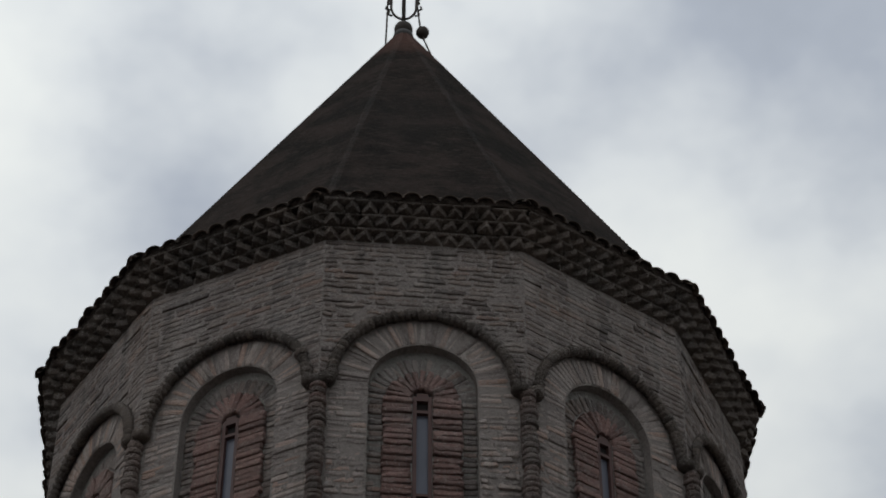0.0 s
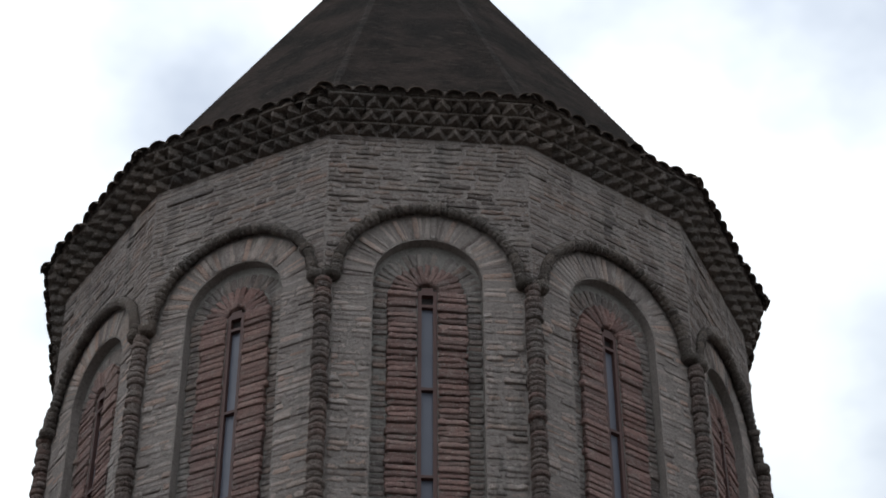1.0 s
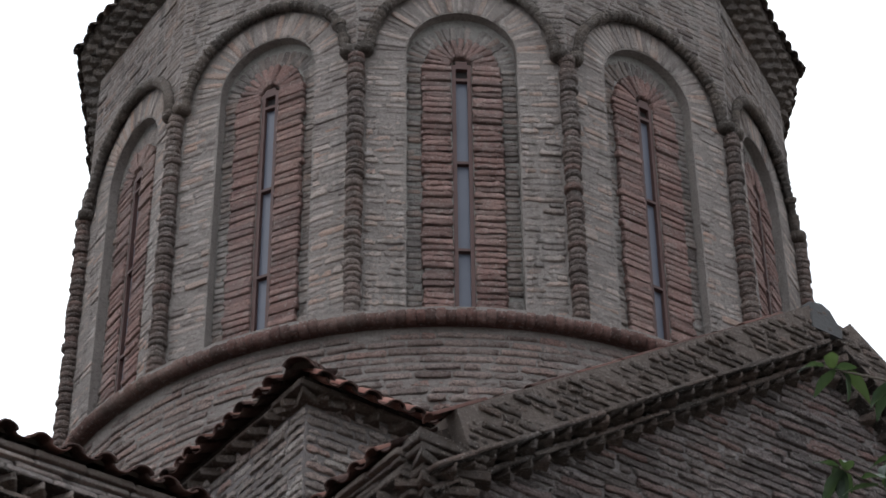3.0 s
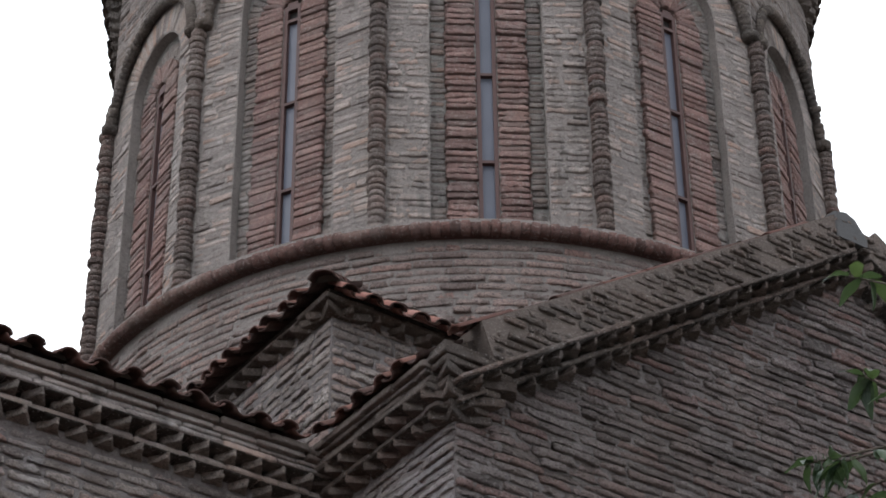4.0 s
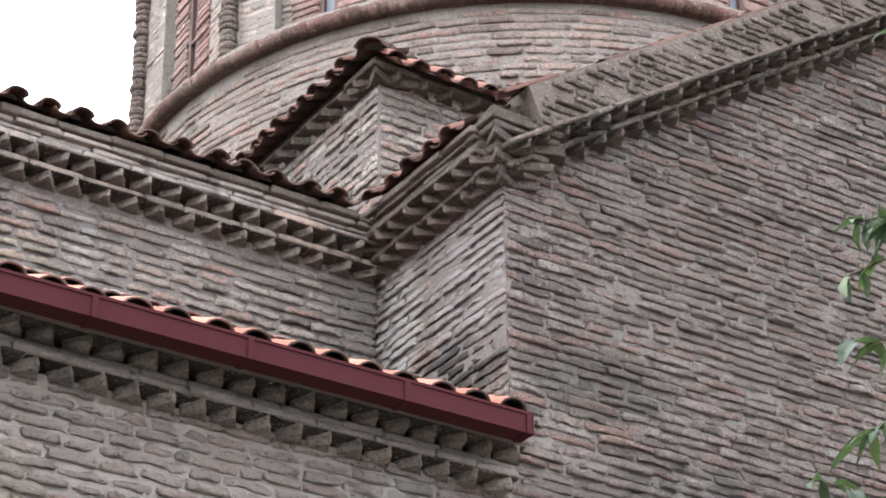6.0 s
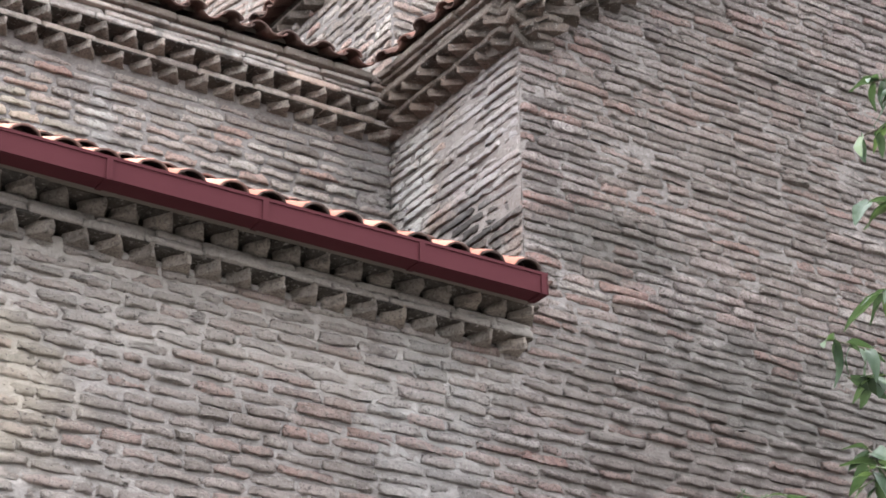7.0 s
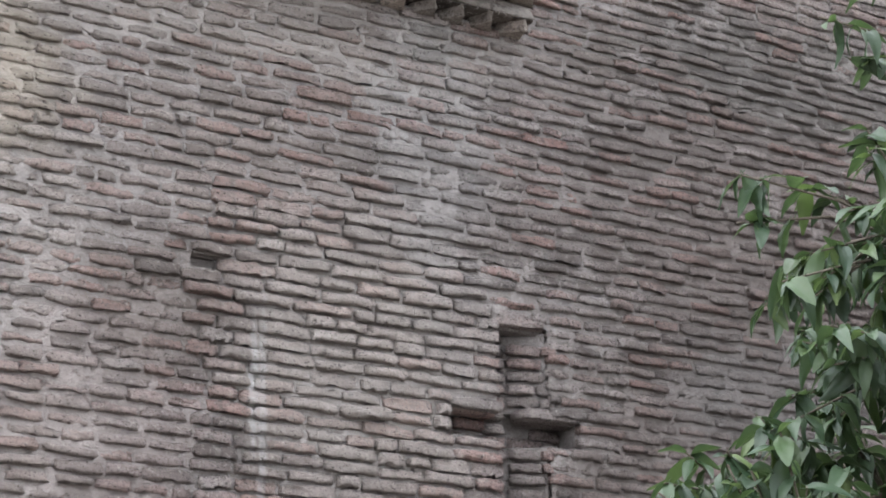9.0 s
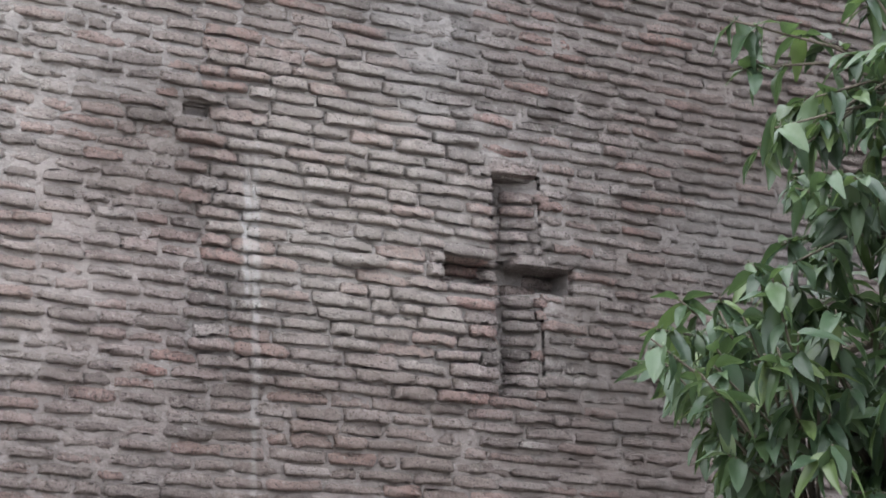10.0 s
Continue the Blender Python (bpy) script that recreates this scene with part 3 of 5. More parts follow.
def mortar_bed(name, wall, o, ex, ey, length, z0, z1, step, free, seed, low=-0.007, high=0.011, sink=None):
    """A lumpy sheet of mortar that fills the joints unevenly. free(u, z): where there is any."""
    rng = np.random.default_rng(seed)
    nx, nz = int(length / step) + 1, int((z1 - z0) / step) + 1
    f = 0.28 * (0.3 + 0.4 * rough_field(rng, nx, nz, 50)) + 0.28 * rough_field(rng, nx, nz, 7) + 0.26 * rough_field(rng, nx, nz, 2) + 0.18 * rng.random((nx, nz))
    f = np.clip((f - 0.25) / 0.5, 0, 1)
    u, z = np.meshgrid(np.arange(nx) * step, z0 + np.arange(nz) * step, indexing="ij")
    h = low + (high - low) * f - (sink(u, z) if sink else 0)
    v = np.asarray(o) + u[..., None] * ex + z[..., None] * UP + h[..., None] * ey
    ok = np.array([[free(u[i, j] + step / 2, z[i, j] + step / 2) for j in range(nz - 1)] for i in range(nx - 1)])
    idx = np.arange(nx * nz).reshape(nx, nz)
    faces = np.stack((idx[:-1, :-1], idx[1:, :-1], idx[1:, 1:], idx[:-1, 1:]), -1)[ok]
    b = Builder()
    b.v, b.f, b.n = [v.reshape(-1, 3)], faces.tolist(), nx * nz
    part(name, b.mesh(name, mortar, True), wall)


def front_free(u, z):
    x = u + 2.3
    if any(a[0] - 0.02 < x < a[1] + 0.01 and a[2] - 0.01 < z < a[3] + 0.02 for a in (STEM, ARM_L, ARM_R)):
        return False
    if any(abs(x - a) < w / 2 and abs(z - c) < 0.026 for a, c, w in GAPS):
        return False
    return z < AISLE_TOP or (x > CORNER and z < gable_top(x) + 0.05)


mortar_bed("mortar_bed", wall_front, (2.3, FRONT, 0), X, -Y, 7.4, 2.7, 9.5, 0.0118, front_free, 301, sink=lambda u, z: 0.001 * np.clip((u + 2.3 - 5.3) / 0.7, 0, 1))
mortar_bed("mortar_bed", wall_nave, (2.3, NAVE, 0), X, -Y, CORNER - 2.3, 6.1, 7.5, 0.018, lambda u, z: True, 302)
mortar_bed("mortar_bed", wall_side, (CORNER, FRONT, 0), Y, -X, NAVE - FRONT, 5.9, 7.5, 0.022, lambda u, z: True, 303, -0.005, 0.009)

# ---- cornices ----
def tooth_meshes(material, w=0.145, p=0.096, h=0.05, count=9, seed=8):
    """A brick set cornerwise: it shows one worn corner."""
    rng = np.random.default_rng(seed)
    out = []
    for _ in range(count):
        b = Builder()

        def j(k=0.003):
            return rng.normal(0, k)
        v = []
        tip = rng.normal(0, 0.005)
        for z, q in ((-h / 2, 0.97), (-h / 2 + 0.005, 1.0), (0.0, 1.0), (h / 2 - 0.006, 1.0), (h / 2, 0.97)):
            for x, y in ((-w / 2, -0.02), (-w / 2, 0.004), (-w / 4, p * 0.5), (-0.006 + tip, p), (0.006 + tip, p), (w / 4, p * 0.5), (w / 2, 0.004), (w / 2, -0.02)):
                v.append((x * q + j(), y * q + (j() if y > 0 else 0), z + j(0.002)))
        b.add(v, [tuple(range(8)), tuple(range(39, 31, -1))] + [tuple(reversed(f)) for f in strip_faces(5, 8, False)])
        out.append(b.mesh("dentil", material))
    return out


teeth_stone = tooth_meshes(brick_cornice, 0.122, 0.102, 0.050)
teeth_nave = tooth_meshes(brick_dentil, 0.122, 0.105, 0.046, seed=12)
teeth_pale = tooth_meshes(brick_dentil, 0.122, 0.108, 0.060, seed=10)
teeth_tower = tooth_meshes(brick_dark, 0.125, 0.075, 0.062, seed=9)


def cornice_run(parent, o, ex, ey, ez, length, plan, teeth, material, seed=0, pitch=0.18, upright=None):
    """Rows of a brick cornice. plan: ("teeth", middle height, out) or ("course", low, high, out)."""
    rng = np.random.default_rng(seed)
    o = np.asarray(o, float)
    for row, spec in enumerate(plan):
        if spec[0] == "teeth":
            n = max(1, round(length / pitch))
            for i in range(n):
                u = (i + 0.5 + (0.25 if spec[2] > 0.05 else 0)) * length / n + rng.normal(0, 0.004)
                if u > length:
                    continue
                s = rng.uniform(0.9, 1.05)
                turn = rng.normal(0, 0.04)
                tx, tz = upright or (ex, ez)
                ex2, ey2 = tx * math.cos(turn) + ey * math.sin(turn), ey * math.cos(turn) - tx * math.sin(turn)
                part("dentil", teeth[int(rng.integers(len(teeth)))], parent, m=frame_at(o + ex * u + ez * (spec[1] + rng.normal(0, 0.002)) + ey * (spec[2] + rng.normal(0, 0.004)), ex2 * s, ey2, tz * rng.uniform(0.96, 1.04) * (spec[3] if len(spec) > 3 else 1.0)))
        else:
            lo, hi, out = spec[1:4]
            stuff = spec[4] if len(spec) > 4 else material
            b = Builder()
            u = 0.0
            while u < length - 0.01:
                L = min(rng.uniform(0.2, 0.34), length - u)
                if length - u - L < 0.08:
                    L = length - u
                v = brick_shape(L - 0.006, hi - lo, out + rng.normal(0, 0.004), rng, 4)
                v[:, 1] = np.where(v[:, 1] < -0.02, -0.1, v[:, 1])
                b.add(o + ex * (u + L / 2) + ez * ((lo + hi) / 2) + v @ np.array((ex, ey, ez)), BRICK_FACES[4])
                u += L
            part("course", b.mesh("course", stuff, True), parent, kind="stuff")


def cornice(name, label):
    return tagged(new(name), label, "cornice", kind="structure")


# the thin darkest courses stand for shade between and above the teeth
EAVE_PLAN = [("teeth", 0.057, 0.004), ("course", 0.076, 0.084, 0.1, brick_gap_shade), ("course", 0.084, 0.122, 0.104), ("teeth", 0.149, 0.074), ("course", 0.168, 0.176, 0.168, brick_gap_shade), ("course", 0.176, 0.212, 0.172), ("course", 0.218, 0.252, 0.155), ("course", 0.256, 0.29, 0.172), ("course", 0.292, 0.338, 0.19, mortar_parapet)]
trim = cornice("trim_nave_cornice", "two-row dentilled brick cornice under the nave eaves")
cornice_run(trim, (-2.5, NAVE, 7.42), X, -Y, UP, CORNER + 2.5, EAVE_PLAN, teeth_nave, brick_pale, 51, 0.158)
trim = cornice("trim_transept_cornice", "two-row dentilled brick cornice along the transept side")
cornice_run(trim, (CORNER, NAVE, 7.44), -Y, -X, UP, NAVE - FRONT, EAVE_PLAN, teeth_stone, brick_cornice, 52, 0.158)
trim = cornice("trim_aisle_cornice", "dentilled brick cornice with shade-dark gaps under the rain gutter")
cornice_run(trim, (-2.5, FRONT, 5.73), X, -Y, UP, CORNER + 2.5 - 0.03, [("teeth", 0.068, 0.006), ("course", 0.093, 0.102, 0.104, brick_gap_shade), ("course", 0.102, 0.14, 0.108, mortar_pale), ("course", 0.14, 0.178, 0.09, mortar_pale), ("teeth", 0.205, 0.066, 0.7), ("course", 0.226, 0.265, 0.165, brick_gap_shade)], teeth_pale, brick_pale, 53, 0.157)
GABLE_PLAN = [("teeth", 0.004, 0.006), ("course", 0.024, 0.032, 0.096, brick_gap_shade), ("course", 0.032, 0.062, 0.1), ("teeth", 0.094, 0.074), ("course", 0.112, 0.120, 0.18, brick_gap_shade), ("course", 0.120, 0.146, 0.186)]
ct, st = math.cos(TILT), math.sin(TILT)
RUN = (CX - CORNER) / ct
trim = cornice("trim_gable_cornice", "sloping dentilled brick cornice with a brick parapet on the gable")
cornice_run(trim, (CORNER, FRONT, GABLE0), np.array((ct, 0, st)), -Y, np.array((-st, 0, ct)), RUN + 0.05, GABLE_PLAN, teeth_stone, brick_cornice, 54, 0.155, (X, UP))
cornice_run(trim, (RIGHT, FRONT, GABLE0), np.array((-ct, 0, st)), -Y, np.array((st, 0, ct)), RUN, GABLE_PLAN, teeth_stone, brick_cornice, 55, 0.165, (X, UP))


def gable_parapet():
    """Level bricks in mortar between the sloping cornice and the capping."""
    lo, hi, y = 0.128, 0.382, FRONT - 0.17
    b = Builder()
    for s in (1, -1):
        def at(u, w):
            return np.array((CORNER if s > 0 else RIGHT, 0, GABLE0)) + np.array((s * ct, 0, st)) * u + np.array((-s * st, 0, ct)) * w
        q = [at(0.27, lo), at(RUN, lo), at(RUN + 0.05, hi), at(0.33, hi)]
        b.add([p + Y * yy for yy in (y + 0.006, y + 0.3) for p in q], [(0, 1, 2, 3), (7, 6, 5, 4), (0, 4, 5, 1), (1, 5, 6, 2), (2, 6, 7, 3), (3, 7, 4, 0)])
    host = part("parapet", b.mesh("parapet", mortar_parapet), trim)
    rng = np.random.default_rng(19)
    bricks = []
    def spans(z):
        a, c = CORNER + (z - GABLE0 - 0.435) / SLOPE, CORNER + (z - GABLE0 - 0.185) / SLOPE
        a, c = max(a, CORNER + 0.13), min(c, CX)
        return [(a, c), (2 * CX - c, 2 * CX - a)] if c > a else []
    for u, z, L, h, d in courses(GABLE0 + 0.2, gable_top(CX) + 0.5, spans, 58, 0.014, (0.1, 0.24), 0.04, (-0.004, 0.009), 0.049, (0.7, 1.15)):
        if rng.random() < 0.86:
            bricks.append((np.array((u, y, z)), X, -Y, UP, L, h, d))
    lay(host, bricks, brick_cornice, near=lambda o: True, seed=58)


gable_parapet()
trim = cornice("trim_tower_base_cornice", "dentilled brick cornice on the square tower base")
BASE_PLAN = [("teeth", 0.0, 0.0), ("course", 0.035, 0.07, 0.08)]
cornice_run(trim, (PX, PY, 8.86), X, -Y, UP, 3.0, BASE_PLAN, teeth_stone, brick_cornice, 56)
cornice_run(trim, (PX, PY + 2.9, 8.86), -Y, -X, UP, 2.9, BASE_PLAN, teeth_stone, brick_cornice, 57)


def corner_block(name, x, y, levels, label):
    """Tiers of bricks where two cornices meet: flat slabs, and pairs of corner-set bricks between them."""
    rng = np.random.default_rng(12)
    host = cornice(name, label)
    for z, r, h, pointed in levels:
        b = Builder()
        q = []
        notch = 0.62 if pointed else 0.97
        ring = [(-1, -1), (0, -notch), (1, -1), (notch, 0), (1, 1), (0, notch), (-1, 1), (-notch, 0)]
        for zz, k in ((-h / 2, 0.96), (-h / 2 + 0.006, 1.0), (h / 2 - 0.006, 1.0), (h / 2, 0.96)):
            for cx, cy in ring:
                q.append((cx * r * k + rng.normal(0, 0.003), cy * r * k + rng.normal(0, 0.003), zz + rng.normal(0, 0.002)))
        b.add(q, [tuple(range(7, -1, -1)), tuple(range(24, 32))] + strip_faces(4, 8, True))
        part("corbel_brick", b.mesh("corbel_brick", brick_cornice), host, m=pose(x, y, z, 0, 0, rng.normal(0, 2)))


corner_block("trim_gable_kneeler", CORNER + 0.06, FRONT + 0.06, [(7.495, 0.125, 0.05, True), (7.541, 0.115, 0.036, False), (7.587, 0.175, 0.05, True), (7.634, 0.16, 0.036, False), (7.682, 0.215, 0.05, True), (7.73, 0.20, 0.036, False), (7.775, 0.215, 0.04, False), (7.82, 0.19, 0.04, False)], "stacked corbel bricks at the foot of the gable")
corner_block("trim_base_kneeler", PX + 0.06, PY + 0.06, [(8.855, 0.15, 0.05, True), (8.905, 0.16, 0.04, False)], "stacked corbel bricks at the tower base corner")


# ---- tiled roofs ----
def tile_mesh(material, r=0.078, length=0.40, hollow=False, seed=0):
    """A half-round roof tile: y up the slope, from its lower end."""
    rng = np.random.default_rng(seed)
    b = Builder()
    ring = 9
    v = []
    for layer, rr in ((0, r), (1, r - 0.013)):
        for k, y in enumerate((0.0, 0.02, length)):
            taper = 1.0 - 0.14 * y / length
            for i in range(ring):
                a = math.pi * i / (ring - 1)
                q = rr * taper * (1 + rng.normal(0, 0.015))
                v.append((-q * math.cos(a), y + rng.normal(0, 0.003), (1 if not hollow else -1) * q * math.sin(a) * (0.55 if hollow else 0.8 if material is tile_new else 0.64)))
    f = strip_faces(3, ring, False)
    g = [tuple(i + 3 * ring for i in reversed(q)) for q in strip_faces(3, ring, False)]
    ends = [(i + 1, i, i + 3 * ring, i + 1 + 3 * ring) for i in range(ring - 1)]
    ends += [(2 * ring + i, 2 * ring + i + 1, 5 * ring + i + 1, 5 * ring + i) for i in range(ring - 1)]
    b.add(v, f + g + ends)
    # a mortar plug behind its mouth, coloured dark for the hollow's shade
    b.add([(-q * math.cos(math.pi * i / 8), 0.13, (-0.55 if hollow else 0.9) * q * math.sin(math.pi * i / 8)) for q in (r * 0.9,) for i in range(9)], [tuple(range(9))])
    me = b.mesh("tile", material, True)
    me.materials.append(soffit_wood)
    # blackened rims, with the shade of undersides and mouths put into the colour
    me.materials.append(tile_rim_shade)
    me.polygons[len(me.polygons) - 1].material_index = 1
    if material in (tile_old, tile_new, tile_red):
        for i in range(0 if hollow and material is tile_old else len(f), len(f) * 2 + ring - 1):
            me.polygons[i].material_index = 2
    return me


def tile_set(material, r, length, seed):
    return [tile_mesh(material, r, length, False, seed + i) for i in range(4)], [tile_mesh(material, r, length, True, seed + 9 + i) for i in range(3)]


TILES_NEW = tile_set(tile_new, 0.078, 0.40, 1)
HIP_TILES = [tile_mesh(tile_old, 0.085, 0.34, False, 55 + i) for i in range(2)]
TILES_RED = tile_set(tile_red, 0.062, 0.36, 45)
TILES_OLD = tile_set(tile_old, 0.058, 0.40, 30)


def tile_rows(parent, o, ex, up_slope, length, rows, tiles, pitch, seed, inset=0):
    """Rows of cover and pan tiles from the eave o along ex."""
    rng = np.random.default_rng(seed)
    o, ez = np.asarray(o, float), np.cross(ex, up_slope)
    n = int(length / pitch)
    for k in range(rows):
        for i in range(inset * k, n - inset * k):
            for kind, off, lift in ((0, 0.0, 0.03), (1, 0.5, 0.038)):
                turn = rng.normal(0, 0.035)
                ex2, ey2 = ex * math.cos(turn) + up_slope * math.sin(turn), up_slope * math.cos(turn) - ex * math.sin(turn)
                place = o + ex * ((i + 0.5 + off) * pitch + rng.normal(0, 0.006)) + up_slope * (k * 0.3 + rng.normal(0, 0.014) + (0.012 if kind else 0)) + ez * (lift + 0.016 * k + rng.normal(0, 0.005))
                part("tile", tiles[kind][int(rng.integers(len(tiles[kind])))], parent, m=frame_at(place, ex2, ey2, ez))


def roof_sheet(name, label, corners, thick=0.06):
    b = Builder()
    p = np.array(corners, float)
    n = np.cross(p[1] - p[0], p[2] - p[0])
    n *= thick / np.linalg.norm(n)
    k = len(p)
    b.add(np.concatenate((p, p - n)), [tuple(range(k)), tuple(range(2 * k - 1, k - 1, -1))] + [(i, i + k, (i + 1) % k + k, (i + 1) % k) for i in range(k)])
    return tagged(new(name, b.mesh(name, tile_dark)), label, "roof", kind="structure")


def slope_dir(x, y, rise):
    v = np.array((x, y, rise), float)
    return v / np.linalg.norm(v)


ROOF_EAVE = 7.755
AISLE_EAVE_Y, AISLE_EAVE_Z = 7.64, 5.972
roof = roof_sheet("roof_aisle", "terracotta barrel-tiled lean-to roof of the aisle", [(FAR_LEFT, FRONT - 0.08, 6.04), (CORNER, FRONT - 0.08, 6.04), (CORNER, NAVE, 6.66), (FAR_LEFT, NAVE, 6.66)])
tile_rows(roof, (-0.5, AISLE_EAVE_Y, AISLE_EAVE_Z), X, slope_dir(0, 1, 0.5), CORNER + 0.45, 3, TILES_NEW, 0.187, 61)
roof_sheet("roof_aisle_right", "terracotta tiled lean-to roof beyond the transept", [(RIGHT, AISLE_EAVE_Y, AISLE_EAVE_Z), (FAR_RIGHT, AISLE_EAVE_Y, AISLE_EAVE_Z), (FAR_RIGHT, NAVE, 6.45), (RIGHT, NAVE, 6.45)])
ny = 8.97
roof = roof_sheet("roof_nave", "weathered barrel-tiled roof of the nave", [(FAR_LEFT, NAVE - 0.1, ROOF_EAVE + 0.04), (CORNER - 0.1, NAVE - 0.1, ROOF_EAVE + 0.04), (CORNER - 0.1, CY, ROOF_EAVE + 0.9), (FAR_LEFT, CY, ROOF_EAVE + 0.9)])
tile_rows(roof, (0.0, ny, ROOF_EAVE), X, slope_dir(0, 1, 0.3), CORNER - 0.22, 2, TILES_OLD, 0.185, 62)
roof_sheet("roof_nave_right", "weathered tiled roof of the nave beyond the transept", [(RIGHT, ny, ROOF_EAVE), (FAR_RIGHT, ny, ROOF_EAVE), (FAR_RIGHT, CY, ROOF_EAVE + 0.9), (RIGHT, CY, ROOF_EAVE + 0.9)])
roof_sheet("roof_nave_rear", "weathered tiled rear roof of the nave", [(FAR_RIGHT, 2 * CY - ny, ROOF_EAVE), (FAR_LEFT, 2 * CY - ny, ROOF_EAVE), (FAR_LEFT, CY, ROOF_EAVE + 0.9), (FAR_RIGHT, CY, ROOF_EAVE + 0.9)])
ex0 = CORNER - 0.22
roof = roof_sheet("roof_transept", "weathered barrel-tiled roof of the transept", [(CORNER - 0.1, NAVE - 0.1, ROOF_EAVE + 0.07), (CORNER - 0.1, FRONT - 0.06, ROOF_EAVE + 0.07), (CX, FRONT - 0.06, ROOF_EAVE + SLOPE * (CX - ex0)), (CX, NAVE + 0.5, ROOF_EAVE + SLOPE * (CX - ex0))])
tile_rows(roof, (ex0, NAVE - 0.22, ROOF_EAVE), -Y, slope_dir(1, 0, SLOPE), NAVE - 0.22 - FRONT + 0.06, 1, TILES_OLD, 0.185, 63)
roof_sheet("roof_transept_right", "weathered tiled roof of the transept's far slope", [(2 * CX - ex0, FRONT - 0.1, ROOF_EAVE), (2 * CX - ex0, NAVE, ROOF_EAVE), (CX, NAVE + 0.5, ROOF_EAVE + SLOPE * (CX - ex0)), (CX, FRONT - 0.1, ROOF_EAVE + SLOPE * (CX - ex0))])
bx, by = PX - 0.19, PY - 0.18
roof = roof_sheet("roof_tower_base", "weathered barrel-tiled skirt roof on the tower base", [(PX - 0.06, PY - 0.06, 8.975), (2 * CX - PX, PY - 0.06, 8.975), (2 * CX - PX, 2 * CY - PY, 8.975), (PX - 0.06, 2 * CY - PY, 8.975)])
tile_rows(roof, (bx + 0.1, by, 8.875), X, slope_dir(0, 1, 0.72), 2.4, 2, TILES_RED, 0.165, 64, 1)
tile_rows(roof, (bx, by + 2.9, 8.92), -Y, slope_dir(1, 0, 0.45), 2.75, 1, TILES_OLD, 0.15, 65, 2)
HIP = slope_dir(1, 1, 0.62)
for i in range(4):
    side = np.cross(HIP, UP)
    side /= np.linalg.norm(side)
    part("tile", HIP_TILES[i % 2], roof, "large half-round hip tile", m=frame_at(np.array((bx + 0.02, by + 0.02, 8.945)) + HIP * 0.13 * i + UP * 0.012 * i, side, HIP, np.cross(side, HIP)))


def verge_tiles():
    """A line of half-round tiles that caps the sloping gable parapet."""
    host = tagged(new("verge_capping"), "red half-round tiles capping the gable parapet", "roof tiles", kind="structure")
    rng = np.random.default_rng(3)
    kinds = [tile_mesh(tile_verge, 0.05, 0.42, False, 70 + i) for i in range(4)]
    for sx, x0 in ((1, CORNER), (-1, RIGHT)):
        ey = np.array((sx * ct, 0, st))
        ez = np.array((-sx * st, 0, ct))
        ex = np.cross(ey, ez)
        for i in range(8):
            o = np.array((x0, FRONT - 0.11, GABLE0)) + ez * (0.378 + rng.normal(0, 0.004)) + ey * (i * 0.385 + 0.17)
            part("tile", kinds[i % 4], host, m=frame_at(o, ex, ey, ez))


verge_tiles()


def apex_stone():
    b = Builder()
    pr = [(-0.12, 0.0), (0.13, 0.0), (0.14, 0.06), (0.05, 0.19), (-0.02, 0.22), (-0.11, 0.20)]
    n = len(pr)
    v = [(x, y, z) for y in (-0.12, -0.10, 0.16, 0.18) for x, z in ((a * (0.94 if y in (-0.12, 0.18) else 1), c * (0.95 if y in (-0.12, 0.18) else 1)) for a, c in pr)]
    b.add(v, [tuple(range(n)), tuple(range(4 * n - 1, 3 * n - 1, -1))] + [tuple(reversed(f)) for f in strip_faces(4, n, True)])
    tagged(part("apex_stone", b.mesh("apex_stone", lead), m=pose(CX - 0.06, FRONT - 0.06, 9.59)), "dark grey stone block on the gable's peak", "apex stone")


apex_stone()


# ---- rain gutter ----
def rain_gutter():
    host = tagged(new("rain_gutter"), "oxblood-red painted metal box gutter along the aisle eaves", "gutter")
    y0, y1, z0, z1, x0, x1 = 7.60, 7.705, 5.908, 6.012, -4.9, 5.49
    b = Builder()
    t = 0.006
    pr = [(y0, z0), (y1, z0), (y1, z1 - 0.01), (y1 - t, z1 - 0.01), (y1 - t, z0 + t), (y0 + t, z0 + t), (y0 + t, z1), (y0 - 0.006, z1), (y0 - 0.006, z1 - 0.014), (y0, z1 - 0.014)]
    n = len(pr)
    b.add([(x, y, z) for x in (x0, x1) for y, z in pr], strip_faces(2, n, True) + [(0, 1, 4, 5), (1, 2, 3, 4), (5, 6, 9, 0), (6, 7, 8, 9)])
    part("channel", b.mesh("channel", gutter_paint), host)
    b = Builder()
    b.box((x1, y0 - 0.004, z0 - 0.002), (x1 + 0.006, y1 + 0.002, z1 + 0.002))
    part("end_cap", b.mesh("end_cap", gutter_paint), host)
    for x in (2.55, 3.32, 4.04, 4.82, 5.47):
        b = Builder()
        b.box((x - 0.014, y0 - 0.009, z0 - 0.003), (x + 0.014, y0 - 0.0065, z1 - 0.014))
        b.box((x - 0.014, y0 - 0.009, z0 - 0.006), (x + 0.014, y1, z0 - 0.001))
        part("joint_strap", b.mesh("joint_strap", gutter_paint), host)
    b = Builder()
    b.box((x0, 7.76, 5.962), (CORNER - 0.1, 8.0, 5.98))
    tagged(part("soffit_board", b.mesh("soffit_board", soffit_wood)), "dark timber board under the aisle eaves", "soffit", kind="structure")


rain_gutter()

